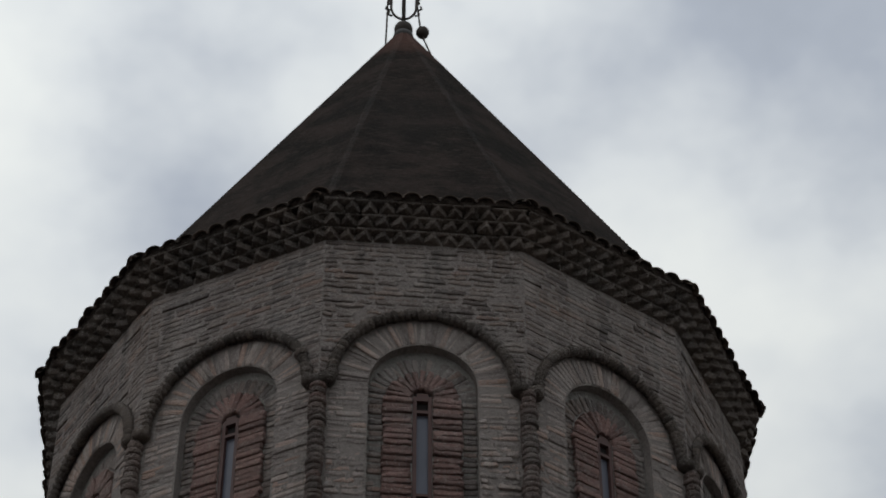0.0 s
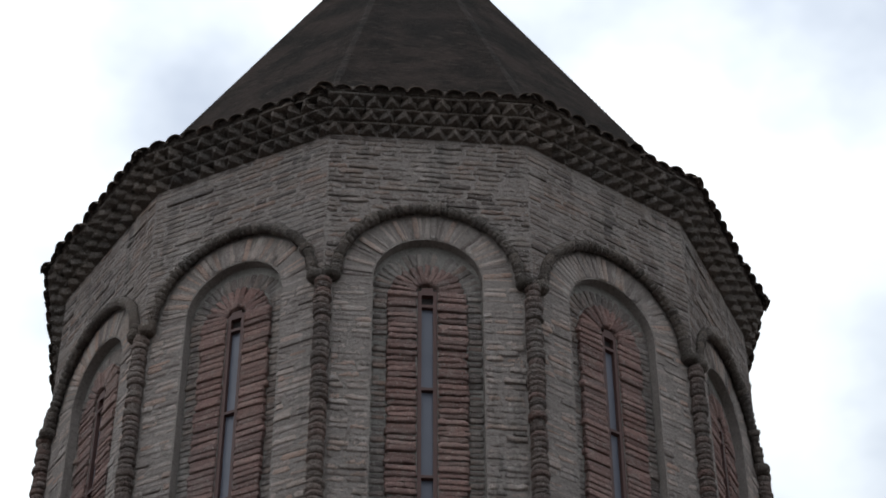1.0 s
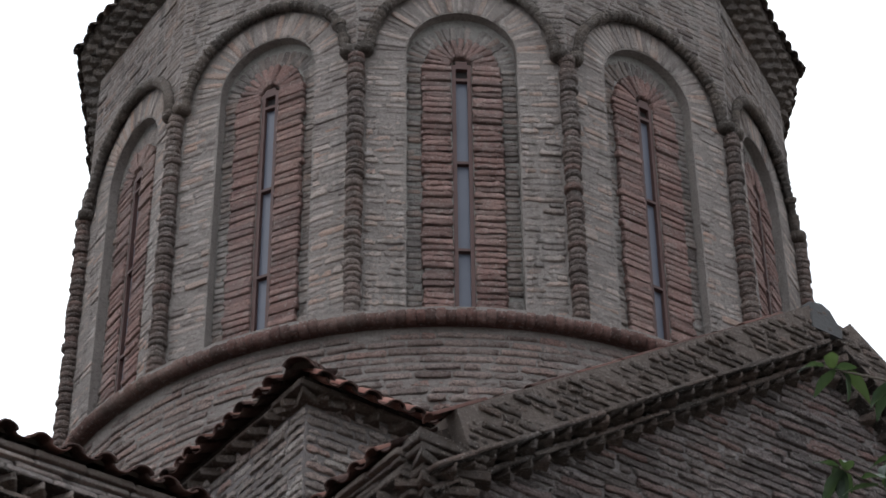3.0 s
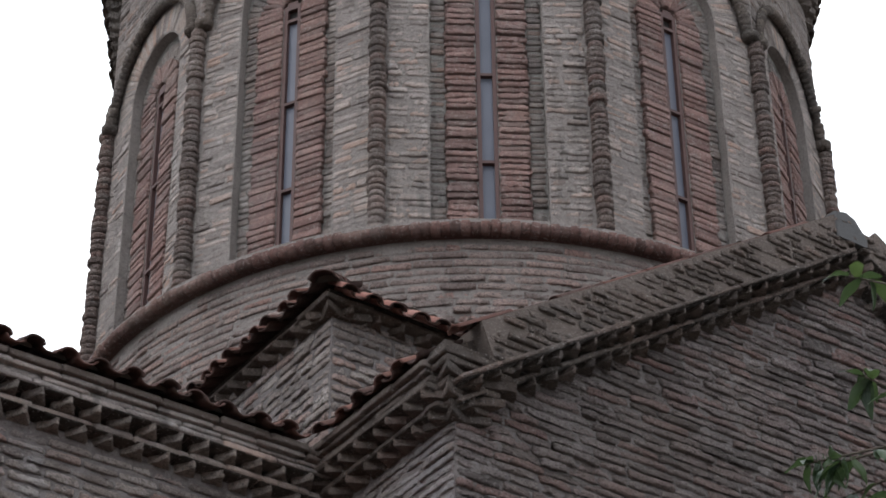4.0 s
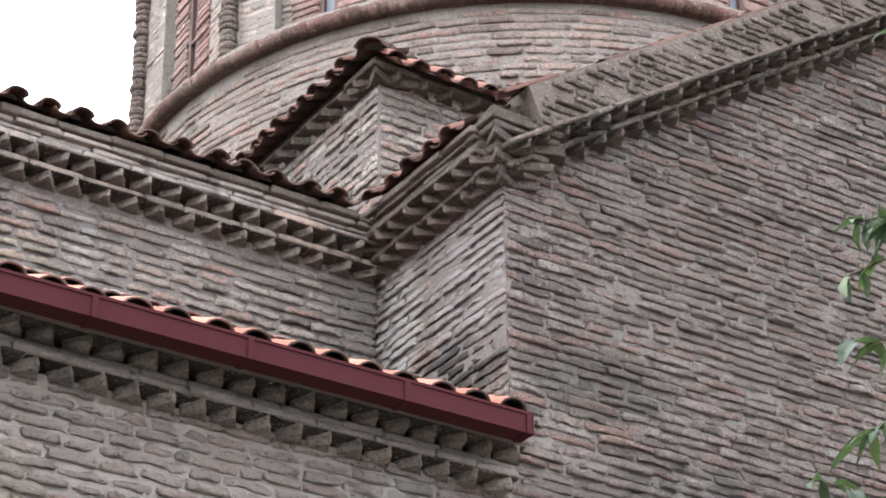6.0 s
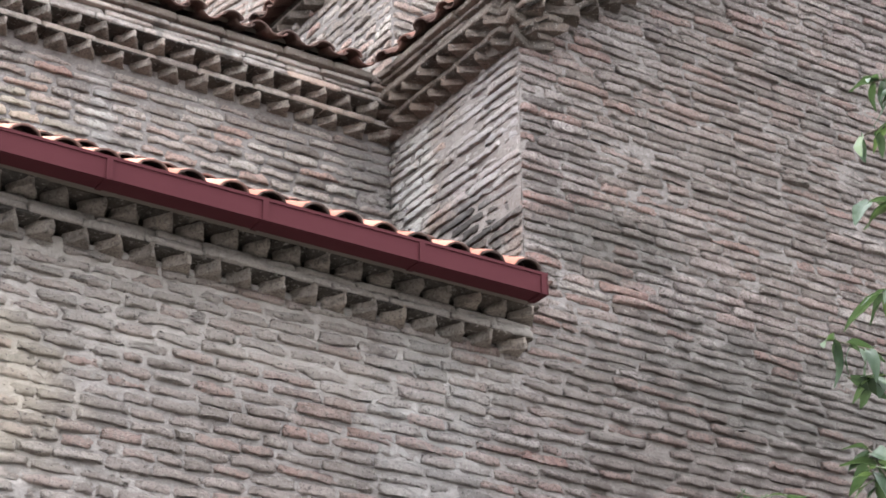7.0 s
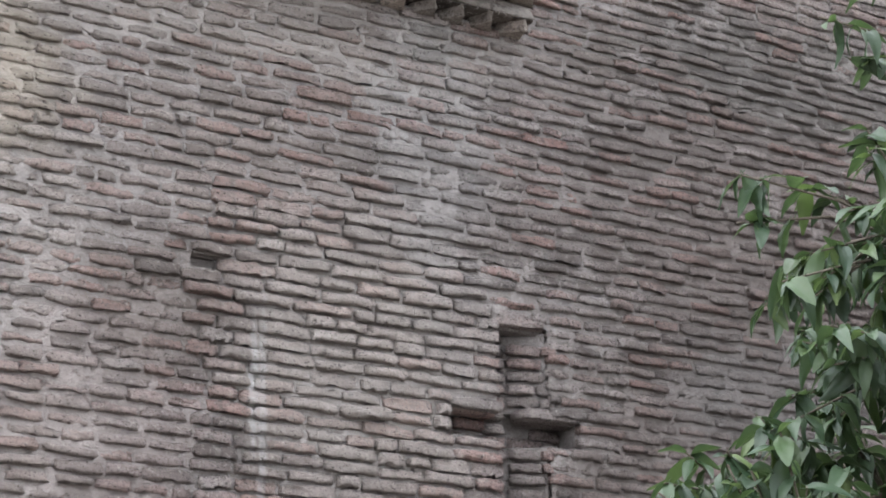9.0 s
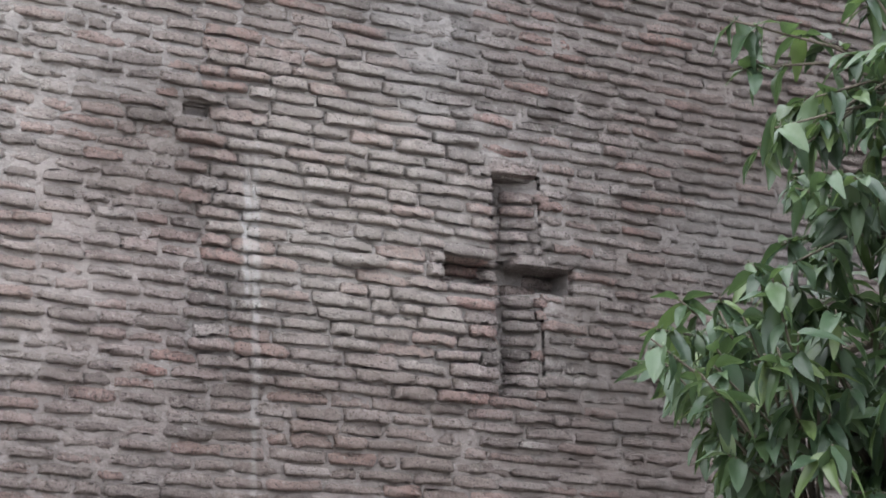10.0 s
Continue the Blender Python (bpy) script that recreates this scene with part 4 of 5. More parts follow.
# ---- the tower: a twelve-sided drum with a blind arcade ----
PHI = -31.95                  # bearing of the bay that faces the yard
RC = 2.87                     # radius to the corners
RF = RC * math.cos(radians(15))
HALF = RC * math.sin(radians(15))
Z0, ZS, ZT = 10.12, 12.50, 13.92   # foot, spring of the arches, top of the wall
tower = tagged(new("church_tower"), "twelve-sided brick drum with blind arches and a conical roof", "tower")


def bay_frame(k):
    a = radians(PHI + 30 * k)
    return frame_at((CX, CY, 0), (-math.cos(a), -math.sin(a), 0), (math.sin(a), -math.cos(a), 0), (0, 0, 1))


def corner_frame(k):
    """At the corner between bay k and bay k + 1, y outwards."""
    a = radians(PHI + 30 * k + 15)
    return frame_at((CX + math.sin(a) * RC, CY - math.cos(a) * RC, 0), (-math.cos(a), -math.sin(a), 0), (math.sin(a), -math.cos(a), 0), (0, 0, 1))


NICHE, PANEL, SLIT = 0.39, 0.275, 0.070
DEEP = 0.105                  # back of the niche behind the wall's face


def arch_sheet(b, y_front, y_back, half, r, spring, z0, z1, n=18):
    """A wall sheet with a round-headed opening through it."""
    us = [-half] + [-r * math.cos(math.pi * i / n) for i in range(n + 1)] + [half]
    lows = [z0] + [spring + r * math.sin(math.pi * i / n) for i in range(n + 1)] + [z0]
    for side in (-1, 1):
        b.add([(side * half, y_front, z0), (side * r, y_front, z0), (side * r, y_front, spring), (side * half, y_front, spring)], [(0, 1, 2, 3)])
        b.add([(side * r, y_front, z0), (side * r, y_back, z0), (side * r, y_back, spring), (side * r, y_front, spring)], [(0, 1, 2, 3)])
        b.add([(side * half, y_front, spring), (side * r, y_front, spring), (side * r, y_front, z1), (side * half, y_front, z1)], [(0, 1, 2, 3)])
    for i in range(1, n + 1):
        b.add([(us[i], y_front, lows[i]), (us[i + 1], y_front, lows[i + 1]), (us[i + 1], y_front, z1), (us[i], y_front, z1)], [(0, 1, 2, 3)])
        b.add([(us[i], y_front, lows[i]), (us[i + 1], y_front, lows[i + 1]), (us[i + 1], y_back, lows[i + 1]), (us[i], y_back, lows[i])], [(0, 1, 2, 3)])


def bay_wall():
    b = Builder()
    arch_sheet(b, RF - 0.0275, RF - 0.16, HALF, NICHE, ZS, Z0 - 0.1, ZT + 0.1)
    arch_sheet(b, RF - 0.005, RF - 0.036, HALF + 0.002, 0.67, ZS, ZS, ZT + 0.1)
    return b.mesh("bay_wall", mortar_pale)


def bay_niche():
    b = Builder()
    arch_sheet(b, RF - DEEP, RF - 0.26, NICHE + 0.06, SLIT, 12.43, Z0 - 0.1, 13.0, 8)
    b.add([(-SLIT, RF - 0.25, Z0), (SLIT, RF - 0.25, Z0), (SLIT, RF - 0.25, 12.6), (-SLIT, RF - 0.25, 12.6)], [(0, 1, 2, 3)])
    for a, c in ((-PANEL + 0.012, -SLIT), (SLIT, PANEL - 0.012)):
        b.box((a, RF - DEEP - 0.01, Z0 - 0.05), (c, RF - DEEP + 0.024, 12.42))
    return b.mesh("niche", plaster)


def bay_bricks(seed):
    """Bricks of one bay in its own frame, by material: spandrel, pale band, red panel."""
    rng = np.random.default_rng(seed)
    spandrel, pale, red = [], [], []
    face = RF - 0.03

    def spans(z):
        if z < ZS:
            return []
        if z < ZS + 0.69:
            r = math.sqrt(0.69 ** 2 - (z - ZS) ** 2)
            return [(-HALF, -r), (r, HALF)] if r < HALF - 0.05 else []
        return [(-HALF, HALF)]
    for u, z, L, h, d in courses(ZS, ZT, spans, seed, wave=0.006, deep=(0.027, 0.031), high=0.048, course=0.05, long=(0.16, 0.26), spread=(0.96, 1.04)):
        spandrel.append((np.array((u, face, z)), X, Y, UP, L, h, d))
    for u, z, L, h, d in courses(Z0, ZS, lambda z: [(-0.68, -NICHE), (NICHE, 0.68)], seed + 1, wave=0.006, deep=(0.003, 0.007), high=0.048, course=0.05, long=(0.13, 0.24), spread=(0.96, 1.04)):
        pale.append((np.array((u, face, z)), X, Y, UP, L, h, d))
    # the niche's back beside the panel
    for u, z, L, h, d in courses(Z0, 12.42, lambda z: [(-NICHE, -PANEL), (PANEL, NICHE)], seed + 2, wave=0.006, deep=(0.004, 0.01), high=0.048, course=0.05, long=(0.14, 0.2)):
        spandrel.append((np.array((u, RF - DEEP, z)), X, Y, UP, L, h, d))
    for i in range(21):
        a = math.pi * (i + 0.5) / 21
        out = np.array((math.cos(a), 0, math.sin(a)))
        spandrel.append((np.array((0, RF - DEEP, 12.42)) + out * 0.335, out, Y, np.cross(out, Y), 0.13, 0.047, rng.uniform(0.004, 0.01)))
    n = 37
    for i in range(n):
        a = math.pi * (i + 0.5) / n
        out = np.array((math.cos(a), 0, math.sin(a)))
        pale.append((np.array((0, face, ZS)) + out * 0.505, out, Y, np.cross(out, Y), 0.215, 0.044 * rng.uniform(0.85, 1.1), rng.uniform(0.002, 0.012)))
    back = RF - DEEP
    for z in np.arange(Z0 + 0.03, 12.42, 0.05):
        for s in (-1, 1):
            L = PANEL - SLIT + rng.normal(0, 0.006)
            red.append((np.array((s * (SLIT + 0.004 + L / 2), back, z + rng.normal(0, 0.003))), X, Y, UP, L, 0.0485 * rng.uniform(0.95, 1.04), rng.uniform(0.036, 0.05)))
    for i in range(13):
        a = math.pi * (i + 0.5) / 13
        out = np.array((math.cos(a), 0, math.sin(a)))
        red.append((np.array((0, back, 12.42)) + out * 0.17, out, Y, np.cross(out, Y), 0.18, 0.038, rng.uniform(0.034, 0.046)))
    return spandrel, pale, red


def lathe(b, profile, seg=10, centre=(0, 0)):
    v = [(centre[0] + r * math.cos(2 * math.pi * j / seg), centre[1] + r * math.sin(2 * math.pi * j / seg), z) for r, z in profile for j in range(seg)]
    b.add(v, strip_faces(len(profile), seg, True) + [tuple(range(seg - 1, -1, -1)), tuple(range((len(profile) - 1) * seg, len(profile) * seg))])


def colonnette_mesh(seed):
    """A round shaft of moulded bricks, one to a course."""
    rng = np.random.default_rng(seed)
    b = Builder()
    z = Z0
    while z < 12.40:
        h = 0.052 * rng.uniform(0.8, 1.2)
        r = 0.062 + rng.normal(0, 0.004)
        lathe(b, [(r - 0.012, z), (r, z + 0.009), (r + rng.normal(0, 0.002), z + h - 0.014), (r - 0.011, z + h - 0.002)], 10, (rng.normal(0, 0.003), rng.normal(0, 0.003)))
        z += h
    lathe(b, [(0.047, Z0), (0.047, 12.43)], 8)
    return b.mesh("colonnette", brick_shaft, True)


def capital_mesh():
    b = Builder()
    for s in (-1, 1):
        lathe(b, [(0.045, 12.425), (0.058, 12.432), (0.07, 12.45), (0.07, 12.485), (0.05, 12.495)], 12, (s * 0.055, 0.0))
    return b.mesh("capital", brick_dark, True)


def roll_mesh(seed):
    """The ridged round moulding over an arch."""
    rng = np.random.default_rng(seed)
    b = Builder()
    n, seg, R = 42, 8, 0.655
    for i in range(n):
        a0, a1 = math.pi * i / n, math.pi * (i + 1) / n
        r = 0.043 + rng.normal(0, 0.004)
        v = []
        for f, rr in ((0.0, r - 0.014), (0.2, r), (0.72, r), (0.98, r - 0.014)):
            a = a0 + (a1 - a0) * f
            for j in range(seg):
                t = 2 * math.pi * j / seg
                q = R + rr * math.cos(t)
                v.append((q * math.cos(a), RF + 0.014 + rr * math.sin(t), ZS + q * math.sin(a)))
        b.add(v, strip_faces(4, seg, True) + [tuple(range(seg)), tuple(range(4 * seg - 1, 3 * seg - 1, -1))])
    return b.mesh("arch_moulding", brick_dark, True)


def window_meshes():
    f, y = 0.027, RF - DEEP - 0.028
    fr, vent, panes, bars = Builder(), Builder(), [], []
    w = SLIT - 0.002
    fr.box((-w, y, Z0 + 0.02), (-w + f, y + 0.05, 12.44))
    fr.box((w - f, y, Z0 + 0.02), (w, y + 0.05, 12.44))
    fr.box((-w + f, y, 12.40), (w - f, y + 0.05, 12.47))
    fr.box((-w + f, y, 12.285), (w - f, y + 0.05, 12.31))
    vent.box((-w + f, y + 0.008, 12.31), (w - f, y + 0.014, 12.40))
    for z in (10.79, 11.54):
        g = Builder()
        g.box((-w + f, y + 0.005, z - 0.011), (w - f, y + 0.052, z + 0.011))
        bars.append(g.mesh("bar", window_wood))
    for lo, hi in ((Z0 + 0.02, 10.779), (10.801, 11.529), (11.551, 12.285)):
        g = Builder()
        g.box((-w + f, y + 0.012, lo), (w - f, y + 0.018, hi))
        panes.append(g.mesh("pane", glass))
    return fr.mesh("window_frame", window_wood), vent.mesh("vent", dark_void), panes, bars


def rest_mesh(bricks, material, seed):
    rng = np.random.default_rng(seed)
    b = Builder()
    for o, ex, ey, ez, L, h, d in bricks:
        b.add(o + brick_shape(L, h, d, rng, 4, 0.35) @ np.array((ex, ey, ez)), BRICK_FACES[4])
    return b.mesh("brickwork", material, True)


def build_bays():
    wall_me, niche_me, cap_me = bay_wall(), bay_niche(), capital_mesh()
    cols, rolls = [colonnette_mesh(80 + i) for i in range(3)], [roll_mesh(90 + i) for i in range(3)]
    frame_me, vent_me, panes, bars = window_meshes()
    mats = (brick_tower, brick_pale, brick_red)
    work = []
    for i in range(3):
        sets = bay_bricks(100 + 10 * i)
        work.append([rest_mesh(s, m, i) for s, m in zip(sets, mats)])
    for k in range(12):
        m = bay_frame(k)
        bay = part("bay", wall_me, tower, m=m)
        part("niche", niche_me, bay, "grey plastered round-headed niche")
        if k == 0:
            for s, mat in zip(bay_bricks(160), mats):
                lay(bay, s, mat, near=lambda o: True, limit=150, seed=17)
        else:
            for me in work[k % 3]:
                part("brickwork", me, bay, kind="stuff")
        part("arch_moulding", rolls[k % 3], bay, "dark ridged brick roll moulding")
        win = part("window", frame_me, tower, "tall slit window in a brown wooden frame", m=m)
        part("vent", vent_me, win)
        for me in panes:
            part("pane", me, win, "blue-grey glass")
        for me in bars:
            part("bar", me, win)
        c = corner_frame(k)
        part("colonnette", cols[k % 3], tower, "round shaft of moulded bricks", m=c)
        part("capital", cap_me, tower, m=c)


build_bays()


def ring_and_plinth():
    rng = np.random.default_rng(6)
    b = Builder()
    n, seg = 290, 10
    lathe(b, [(2.93, 10.035), (2.965, 10.05), (2.965, 10.10), (2.93, 10.115)], 96, (CX, CY))
    ring = part("base_ring", b.mesh("base_ring", brick_ring, True), tower, "dull red round brick string course")
    kinds = []
    for i in range(8):
        b, v = Builder(), []
        r, w = 0.048 + rng.normal(0, 0.004), math.pi * 2.98 / n
        for y, rr in ((-0.98 * w, r - 0.012), (-0.72 * w, r), (0.7 * w, r + rng.normal(0, 0.002)), (0.96 * w, r - 0.012)):
            v += [(y, rr * math.cos(2 * math.pi * j / seg) + rng.normal(0, 0.001), rr * math.sin(2 * math.pi * j / seg)) for j in range(seg)]
        b.add(v, strip_faces(4, seg, True) + [tuple(range(seg)), tuple(range(4 * seg - 1, 3 * seg - 1, -1))])
        kinds.append(b.mesh("ring_brick", brick_ring, True))
    for i in range(n):
        a = 2 * math.pi * i / n
        part("ring_brick", kinds[int(rng.integers(8))], ring, m=frame_at((CX + 2.93 * math.cos(a), CY + 2.93 * math.sin(a), 10.075 + rng.normal(0, 0.004)), (-math.sin(a), math.cos(a), 0), (math.cos(a), math.sin(a), 0), UP))
    b = Builder()
    lathe(b, [(2.869, 8.0), (2.869, 10.07), (2.96, 10.10), (2.96, 10.13), (2.5, 10.14)], 72, (CX, CY))
    plinth = part("plinth", b.mesh("plinth", mortar_pale, False), tower)
    bricks = []
    for u, z, L, h, d in courses(8.55, 10.04, lambda z: [(-6.6, 3.2)], 71, wave=0.007, high=0.05, deep=(0.004, 0.012), spread=(0.82, 1.14)):
        a = u / 2.87
        bricks.append((np.array((CX + 2.865 * math.sin(a), CY - 2.865 * math.cos(a), z)), np.array((math.cos(a), math.sin(a), 0)), np.array((math.sin(a), -math.cos(a), 0)), UP, L, h, d))
    lay(plinth, bricks, brick_plinth, near=lambda o: o[1] < CY - 2.2 and o[2] > 9.3, limit=150, seed=72)


ring_and_plinth()
RE, ZE = 3.07, 14.19
RK = 2.885                    # foot of the cone


TOP = 19.76


def tower_cornice():
    host = part("cornice", None, tower, "three rows of blackened dentils")
    plan = [("teeth", 0.03, 0.0), ("course", 0.065, 0.095, 0.06), ("teeth", 0.13, 0.05), ("course", 0.163, 0.193, 0.115), ("teeth", 0.228, 0.10), ("course", 0.262, 0.295, 0.17)]
    for k in range(12):
        a = radians(PHI + 30 * k)
        t, nrm = np.array((math.cos(a), math.sin(a), 0)), np.array((math.sin(a), -math.cos(a), 0))
        o = np.array((CX, CY, 13.90)) + nrm * RF - t * (HALF + 0.03)
        cornice_run(host, o, t, nrm, UP, 2 * HALF + 0.06, plan, teeth_tower, brick_dark, 200 + k, 0.132)


tower_cornice()


def cone_roof():
    b = Builder()
    top = TOP
    n = 84
    prof = []
    for i in range(n + 1):
        f = i / n
        r, z = RK * (1 - f) + 0.09 * f, ZE + 0.13 + (top - ZE - 0.13) * f
        prof += [(r + 0.012, z), (r + 0.010 - (RK / n) * 0.55, z + 0.006)] if i < n else [(r, z)]
    v = [(CX + r * math.sin(radians(PHI + 15 + 30 * j)), CY - r * math.cos(radians(PHI + 15 + 30 * j)), z) for r, z in prof for j in range(12)]
    b.add(v, strip_faces(len(prof), 12, True) + [tuple(range(11, -1, -1))])
    roof_ob = part("roof", b.mesh("roof", cone_brick), tower, "dark twelve-sided brick cone")
    # ribs on the hips
    rib = Builder()
    rng = np.random.default_rng(4)
    for i in range(26):
        f0, f1 = i / 26, (i + 0.97) / 26
        w = 0.03 + rng.normal(0, 0.003)
        pts = []
        for f in (f0, f1):
            r, z = RK * (1 - f) + 0.09 * f, ZE + 0.13 + (top - ZE - 0.13) * f
            for s in range(5):
                a = math.pi * s / 4
                pts.append((w * math.cos(a), r + 0.004 * math.sin(a), z + 0.007 * math.sin(a)))
        rib.add(pts, strip_faces(2, 5, False) + [(0, 1, 2, 3, 4), (9, 8, 7, 6, 5)])
    rib_me = rib.mesh("rib", cone_brick)
    tiles = [tile_mesh(tile_dark, 0.072, 0.36, False, 300 + i) for i in range(3)]
    pans = [tile_mesh(tile_dark, 0.066, 0.30, True, 310 + i) for i in range(2)]
    slope = math.atan2(top - ZE, RE)
    rf, hf = RE * math.cos(radians(15)), RE * math.sin(radians(15))
    for k in range(12):
        a = radians(PHI + 30 * k)
        t, nrm = np.array((math.cos(a), math.sin(a), 0)), np.array((math.sin(a), -math.cos(a), 0))
        ca = radians(PHI + 30 * k + 15)
        part("rib", rib_me, roof_ob, m=frame_at((CX, CY, 0), (-math.cos(ca), -math.sin(ca), 0), (math.sin(ca), -math.cos(ca), 0), (0, 0, 1)))
        upl = -nrm * math.cos(slope * 0.55) + UP * math.sin(slope * 0.55)
        ez = np.cross(t, upl)
        for i in range(12):
            u = -hf + (i + 0.0) * 2 * hf / 11.5
            o = np.array((CX, CY, ZE)) + nrm * (rf + 0.01 + rng.normal(0, 0.008)) + t * (u + rng.normal(0, 0.005)) + UP * (0.0 + rng.normal(0, 0.006))
            part("tile", tiles[i % 3], roof_ob, m=frame_at(o, t, upl, ez))
            if i < 11:
                part("tile", pans[i % 2], roof_ob, m=frame_at(o + t * hf / 11.5 - nrm * 0.05 + UP * 0.02, t, upl, ez))
    b = Builder()
    v = [(CX + r * math.sin(radians(PHI + 15 + 30 * j)), CY - r * math.cos(radians(PHI + 15 + 30 * j)), z) for r, z in ((2.6, 14.19), (RE - 0.03, 14.20), (RE - 0.02, 14.25), (2.6, 14.55)) for j in range(12)]
    b.add(v, strip_faces(4, 12, True))
    part("eave_slab", b.mesh("eave_slab", brick_dark), tower)


cone_roof()


# ---- iron finial ----
def tube(b, pts, r, seg=6):
    pts = [np.asarray(p, float) for p in pts]
    v = []
    for i, p in enumerate(pts):
        d = pts[min(i + 1, len(pts) - 1)] - pts[max(i - 1, 0)]
        d = d / (np.linalg.norm(d) + 1e-9)
        s = np.cross(d, (0.3, 0.9, 0.2))
        s /= np.linalg.norm(s)
        w = np.cross(d, s)
        rr = r[i] if isinstance(r, (list, tuple, np.ndarray)) else r
        v += [p + rr * (s * math.cos(2 * math.pi * j / seg) + w * math.sin(2 * math.pi * j / seg)) for j in range(seg)]
    b.add(v, strip_faces(len(pts), seg, True) + [tuple(range(seg - 1, -1, -1)), tuple(range((len(pts) - 1) * seg, len(pts) * seg))])


def ball(b, c, r, seg=14, rows=9):
    prof = [(max(1e-3, r * math.sin(math.pi * i / rows)), -r * math.cos(math.pi * i / rows)) for i in range(rows + 1)]
    v = [(c[0] + q * math.cos(2 * math.pi * j / seg), c[1] + q * math.sin(2 * math.pi * j / seg), c[2] + z) for q, z in prof for j in range(seg)]
    b.add(v, strip_faces(len(prof), seg, True))


RT = np.array((math.cos(radians(35.6)), -math.sin(radians(35.6)), 0))   # along the cross's arms


def finial():
    host = tagged(new("roof_cross"), "wrought-iron cross with curls, ball and hanging chains", "finial")
    c = np.array((CX, CY, 0.0))
    b = Builder()
    lathe(b, [(0.11, TOP - 0.02), (0.10, TOP + 0.06), (0.055, TOP + 0.11)], 14, (CX, CY))
    part("collar", b.mesh("collar", lead, True), host)
    b = Builder()
    ball(b, (CX, CY, TOP + 0.155), 0.098)
    part("ball", b.mesh("ball", iron, True), host)
    b = Builder()
    tube(b, [c + UP * (TOP + 0.2), c + UP * (TOP + 1.5)], 0.022)
    part("pole", b.mesh("pole", iron, True), host)
    b = Builder()
    tube(b, [c + UP * (TOP + 1.0) - RT * 0.42, c + UP * (TOP + 1.0) + RT * 0.42], 0.02)
    part("arm", b.mesh("arm", iron, True), host)
    for s in (-1, 1):
        b = Builder()
        tube(b, [c + UP * (TOP + 0.33) + RT * s * 0.13 * math.sin(min(t, 1.57)) + UP * (0.20 * (1 - math.cos(min(t, 1.57))) + 0.2 * max(0, t - 1.57)) for t in np.linspace(0, 2.2, 14)], 0.014)
        part("curl", b.mesh("curl", iron, True), host)
        b = Builder()
        for q in range(4):
            z = TOP + 0.38 + 0.09 * q
            p = c + RT * s * (0.12 + 0.025 * (q % 2)) + UP * z
            tube(b, [p, p + RT * s * 0.04 + UP * 0.03, p + RT * s * 0.03 + UP * 0.07], 0.012)
        part("leafwork", b.mesh("leafwork", iron, True), host)
    for s, knots in ((-1, ((0.16, 0.95), (0.17, 0.4), (0.18, -0.08))), (1, ((0.11, 0.95), (0.175, 0.13), (0.36, -0.46)))):
        b = Builder()
        q = [c + RT * s * a + UP * (TOP + h) for a, h in knots]
        pts = [q[0] + (q[1] - q[0]) * t for t in np.linspace(0, 1, 12)] + [q[1] + (q[2] - q[1]) * t - UP * 0.03 * math.sin(math.pi * t) for t in np.linspace(0.08, 1, 12)]
        tube(b, pts, [0.008 + 0.004 * (i % 2) for i in range(24)])
        part("chain", b.mesh("chain", iron, True), host)
    b = Builder()
    ball(b, tuple(c + RT * 0.195 + UP * (TOP + 0.115)), 0.07)
    part("hanging_ball", b.mesh("hanging_ball", iron, True), host)


finial()


# ---- the tree beside the church ----
def leaf_mesh(seed):
    rng = np.random.default_rng(seed)
    L, W = 0.124 * rng.uniform(0.85, 1.15), 0.052 * rng.uniform(0.85, 1.15)
    droop, fold = rng.uniform(0.2, 0.7), rng.uniform(0.1, 0.5)
    twist = rng.uniform(-0.3, 0.3)
    n = 7
    v = []
    for i in range(n):
        t = i / (n - 1)
        w = W / 2 * (math.sin(math.pi * min(1, t * 0.94 + 0.05)) ** 0.75) * (1 - 0.25 * t) + 0.0008
        y, z = L * t, -droop * L * t * t
        for s in (-1, -0.5, 0, 0.5, 1):
            wav = 0.004 * math.sin(9 * t + 3 * s + seed)
            x = s * w
            v.append((x * math.cos(twist * t), y, z + abs(s) * w * fold + x * math.sin(twist * t) + wav * abs(s)))
    b = Builder()
    b.add(v, strip_faces(n, 5, False))
    tube(b, [(0, -0.018, 0.004), (0, 0.0, 0.0)], 0.0016, 4)
    return np.concatenate(b.v), b.f


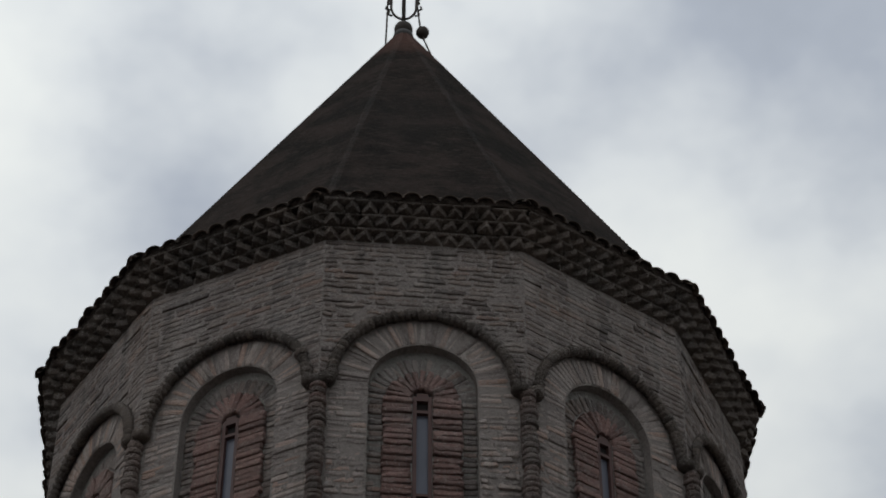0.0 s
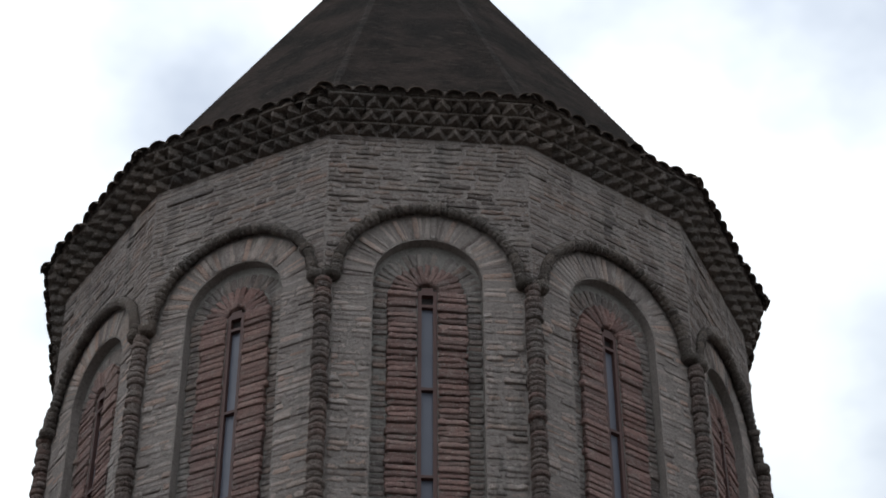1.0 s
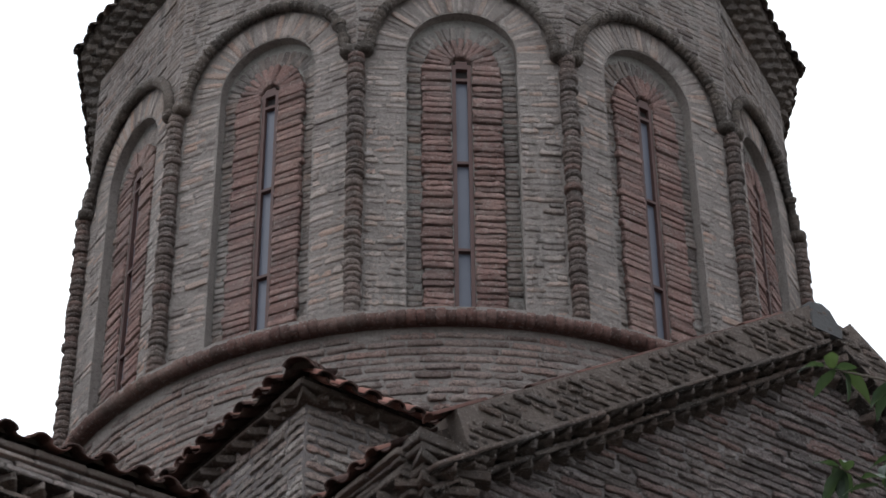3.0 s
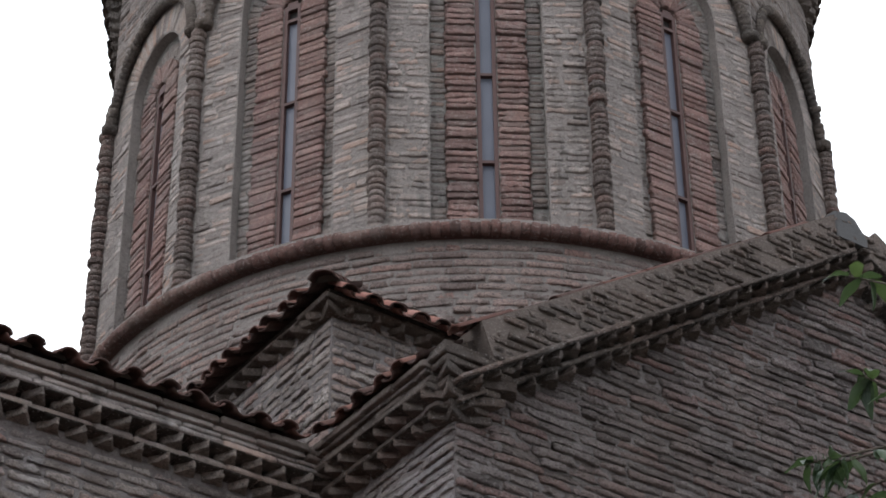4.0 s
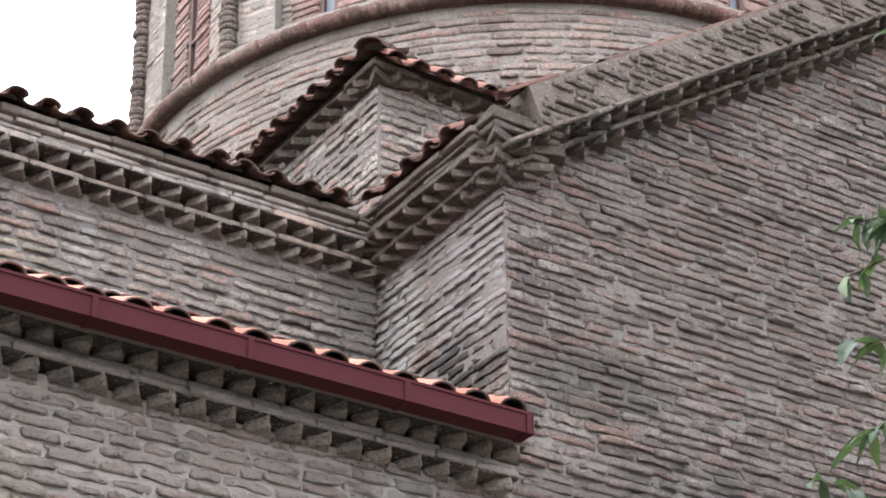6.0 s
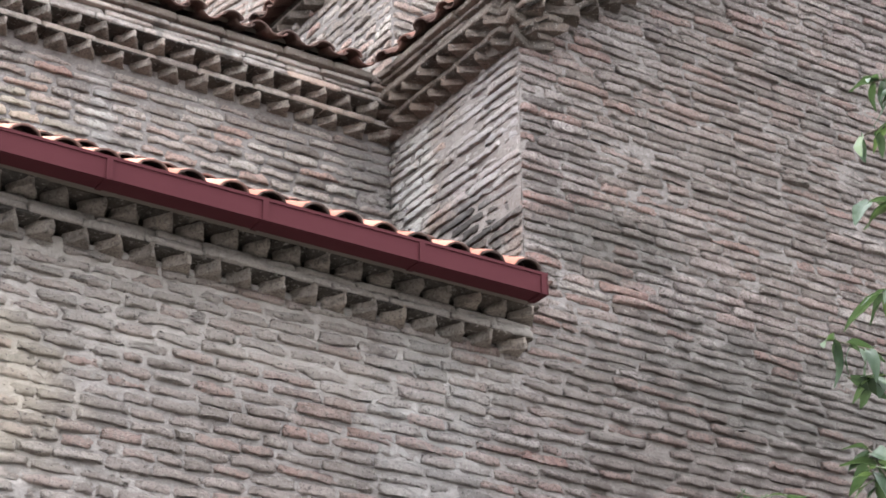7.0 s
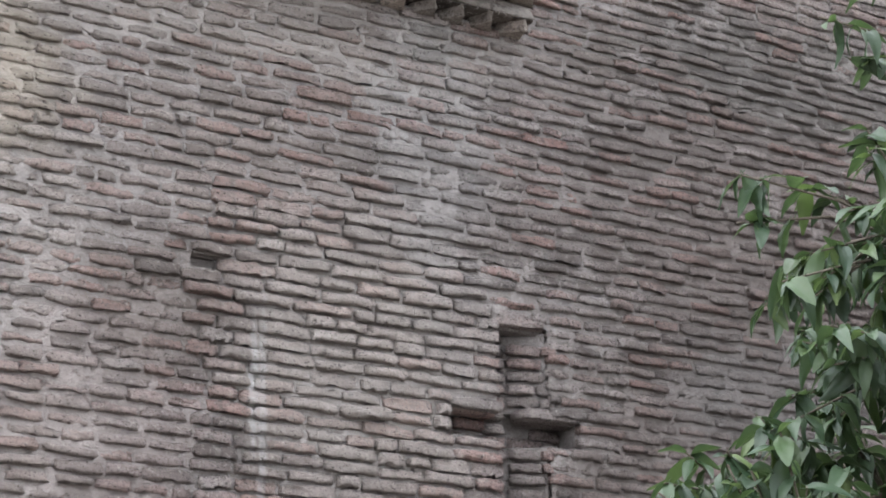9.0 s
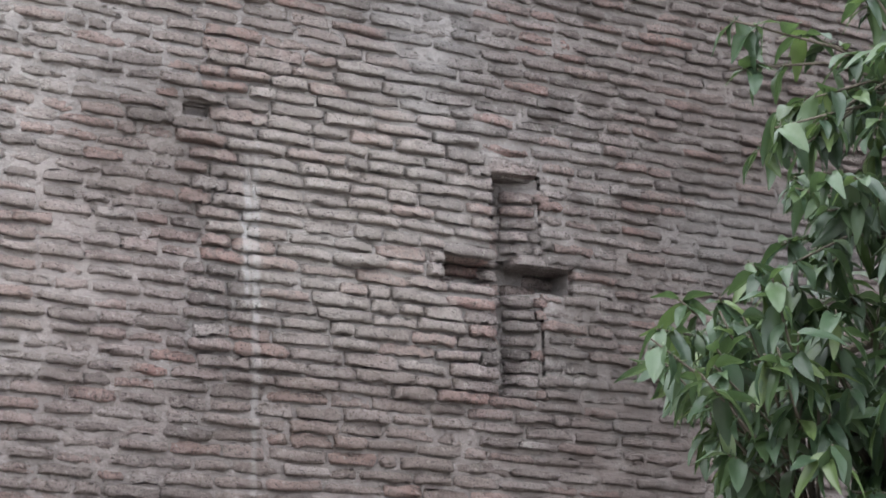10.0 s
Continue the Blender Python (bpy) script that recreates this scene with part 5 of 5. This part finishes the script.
def make_tree():
    rng = np.random.default_rng(21)
    host = tagged(new("tree"), "broad-leaved green tree with drooping leaves beside the church wall", "tree")

    def spot(bearing, up, dist):
        b = radians(bearing)
        return np.array((dist * math.sin(b), dist * math.cos(b), 1.6 + dist * math.tan(radians(up))))
    root = spot(53.0, 0, 6.0)
    root[2] = -0.1
    trunk = [root + UP * h + np.array((0.10 * math.sin(h * 0.9), 0.08 * math.cos(h * 1.1), 0)) for h in np.linspace(0, 5.2, 16)]
    b = Builder()
    tube(b, trunk, list(np.linspace(0.14, 0.03, 16)), 10)
    part("trunk", b.mesh("trunk", bark, True), host)

    def edge(up):
        """Bearing of the crown's ragged edge, by elevation."""
        return float(np.interp(up, (0, 8, 9.6, 11, 12.1, 13.1, 13.7, 14.8, 15.7, 16.5, 17.3, 20, 25, 30, 34, 40), (42, 39.6, 38.5, 37.6, 38.4, 40.4, 42.6, 41.6, 40.3, 40.8, 43.2, 44.9, 45.8, 47.4, 49, 56)))
    shapes = [leaf_mesh(400 + i) for i in range(10)]
    meshes = []
    for v, f in shapes:
        q = Builder()
        q.add(v, f)
        meshes.append(q.mesh("leaf", leaf_green, True))
    crown, twigs, made = Builder(), Builder(), 0
    limbs = []
    for i, up in enumerate((3, 7, 10.5, 14, 17.5, 21, 25, 29, 33)):
        tip = spot(edge(up) + 2.6, up, rng.uniform(5.2, 5.9))
        at = trunk[min(15, 3 + int(max(0, tip[2] - 0.9) * 2.6))]
        pts = [at + (tip - at) * t + UP * (0.22 * math.sin(math.pi * t)) + rng.normal(0, 0.02, 3) for t in np.linspace(0, 1, 9)]
        limbs.append(pts)
        lb = Builder()
        tube(lb, pts, list(np.linspace(0.032, 0.007, 9)), 7)
        part("limb", lb.mesh("limb", bark, True), host)
    allp = [p for l in limbs for p in l[3:]]
    # single sprays that hang out over the wall, then the dense lower crown, the thinner upper one, and unseen sprays
    # added for shade
    sprays = [(47.1, 33.3), (46.8, 31.0), (45.8, 28.7), (44.8, 27.5), (46.3, 26.9), (44.8, 25.9), (44.9, 23.5), (43.1, 22.7), (43.8, 21.6), (44.1, 19.9), (40.6, 19.0), (42.6, 18.5), (40.6, 17.75), (43.7, 17.9), (44.1, 19.4), (45.2, 28.8)]
    for i in range(780):
        dist = rng.uniform(5.0, 6.1)
        if i < len(sprays):
            (bearing, up), dist = sprays[i], rng.uniform(5.3, 5.6)
        elif i < 370:
            up = rng.uniform(-1, 13.2)
            bearing = edge(up) + 0.5 + rng.random() ** 1.3 * 9.0
        elif i < 450:
            up = rng.uniform(13.0, 17.0)
            bearing = edge(up) + 0.4 + rng.random() * 6.0
        elif i < 560:
            up = rng.uniform(17.0, 34)
            bearing = edge(up) + 0.8 + rng.random() * 9.0
        else:
            # added out of view, to shade the right of the wall
            up, dist = rng.uniform(8, 46), rng.uniform(4.6, 8.0)
            bearing = edge(up) + rng.uniform(8, 32)
        tip = spot(bearing, up + 0.55, dist)
        near = min(allp, key=lambda p: np.linalg.norm(p - tip))
        d = tip - near
        if np.linalg.norm(d) > 0.55:
            d *= 0.55 / np.linalg.norm(d)
        start = tip - d
        mid = (start + tip) / 2 + UP * 0.04 + rng.normal(0, 0.012, 3)
        tube(twigs, [start, mid, tip], [0.0055, 0.004, 0.0025], 5)
        way = d / (np.linalg.norm(d) + 1e-6)
        turn0 = rng.uniform(0, 2 * math.pi)
        count = int(rng.integers(8, 14))
        for j in range(count):
            t = rng.uniform(0.8, 1.0) if j < 6 else rng.uniform(0.4, 0.9)
            p = start + (mid - start) * min(1, 2 * t) + (tip - mid) * max(0, 2 * t - 1)
            a = turn0 + 2.4 * j + rng.normal(0, 0.3)
            h = np.array((math.cos(a), math.sin(a), 0)) * 0.85 + way * 0.3 + UP * rng.uniform(-1.3, 0.15)
            h /= np.linalg.norm(h)
            side = np.cross(h, UP + rng.normal(0, 0.3, 3))
            side /= np.linalg.norm(side)
            top = np.cross(side, h)
            s = rng.uniform(0.55, 0.98)
            k = int(rng.integers(len(shapes)))
            if made < 300 and bearing < 44.5 and up > 7:
                made += 1
                part("leaf", meshes[k], host, m=frame_at(p, side * s, h * s, top * s))
            else:
                v, f = shapes[k]
                crown.add(p + (v * s) @ np.array((side, h, top)), f)
    part("twig", twigs.mesh("twig", bark, True), host, kind="stuff")
    part("crown", crown.mesh("crown", leaf_green, True), host, "dense green leaves", kind="stuff")


make_tree()

# ---- brickwork of the walls ----
lay(wall_front, front_bricks(), brick_facade, near=lambda o: 3.7 < o[0] < 6.9 and 3.2 < o[2] < 4.9, limit=300, stations=6, seed=201)
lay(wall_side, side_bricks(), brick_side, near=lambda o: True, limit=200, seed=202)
lay(wall_nave, nave_bricks(), brick_nave, near=lambda o: o[0] > 2.8, limit=280, seed=203)
lay(wall_base, base_bricks(), brick_nave, near=lambda o: o[0] < 6.8 and o[1] < 10.5 and o[2] > 8.0, limit=200, seed=204)
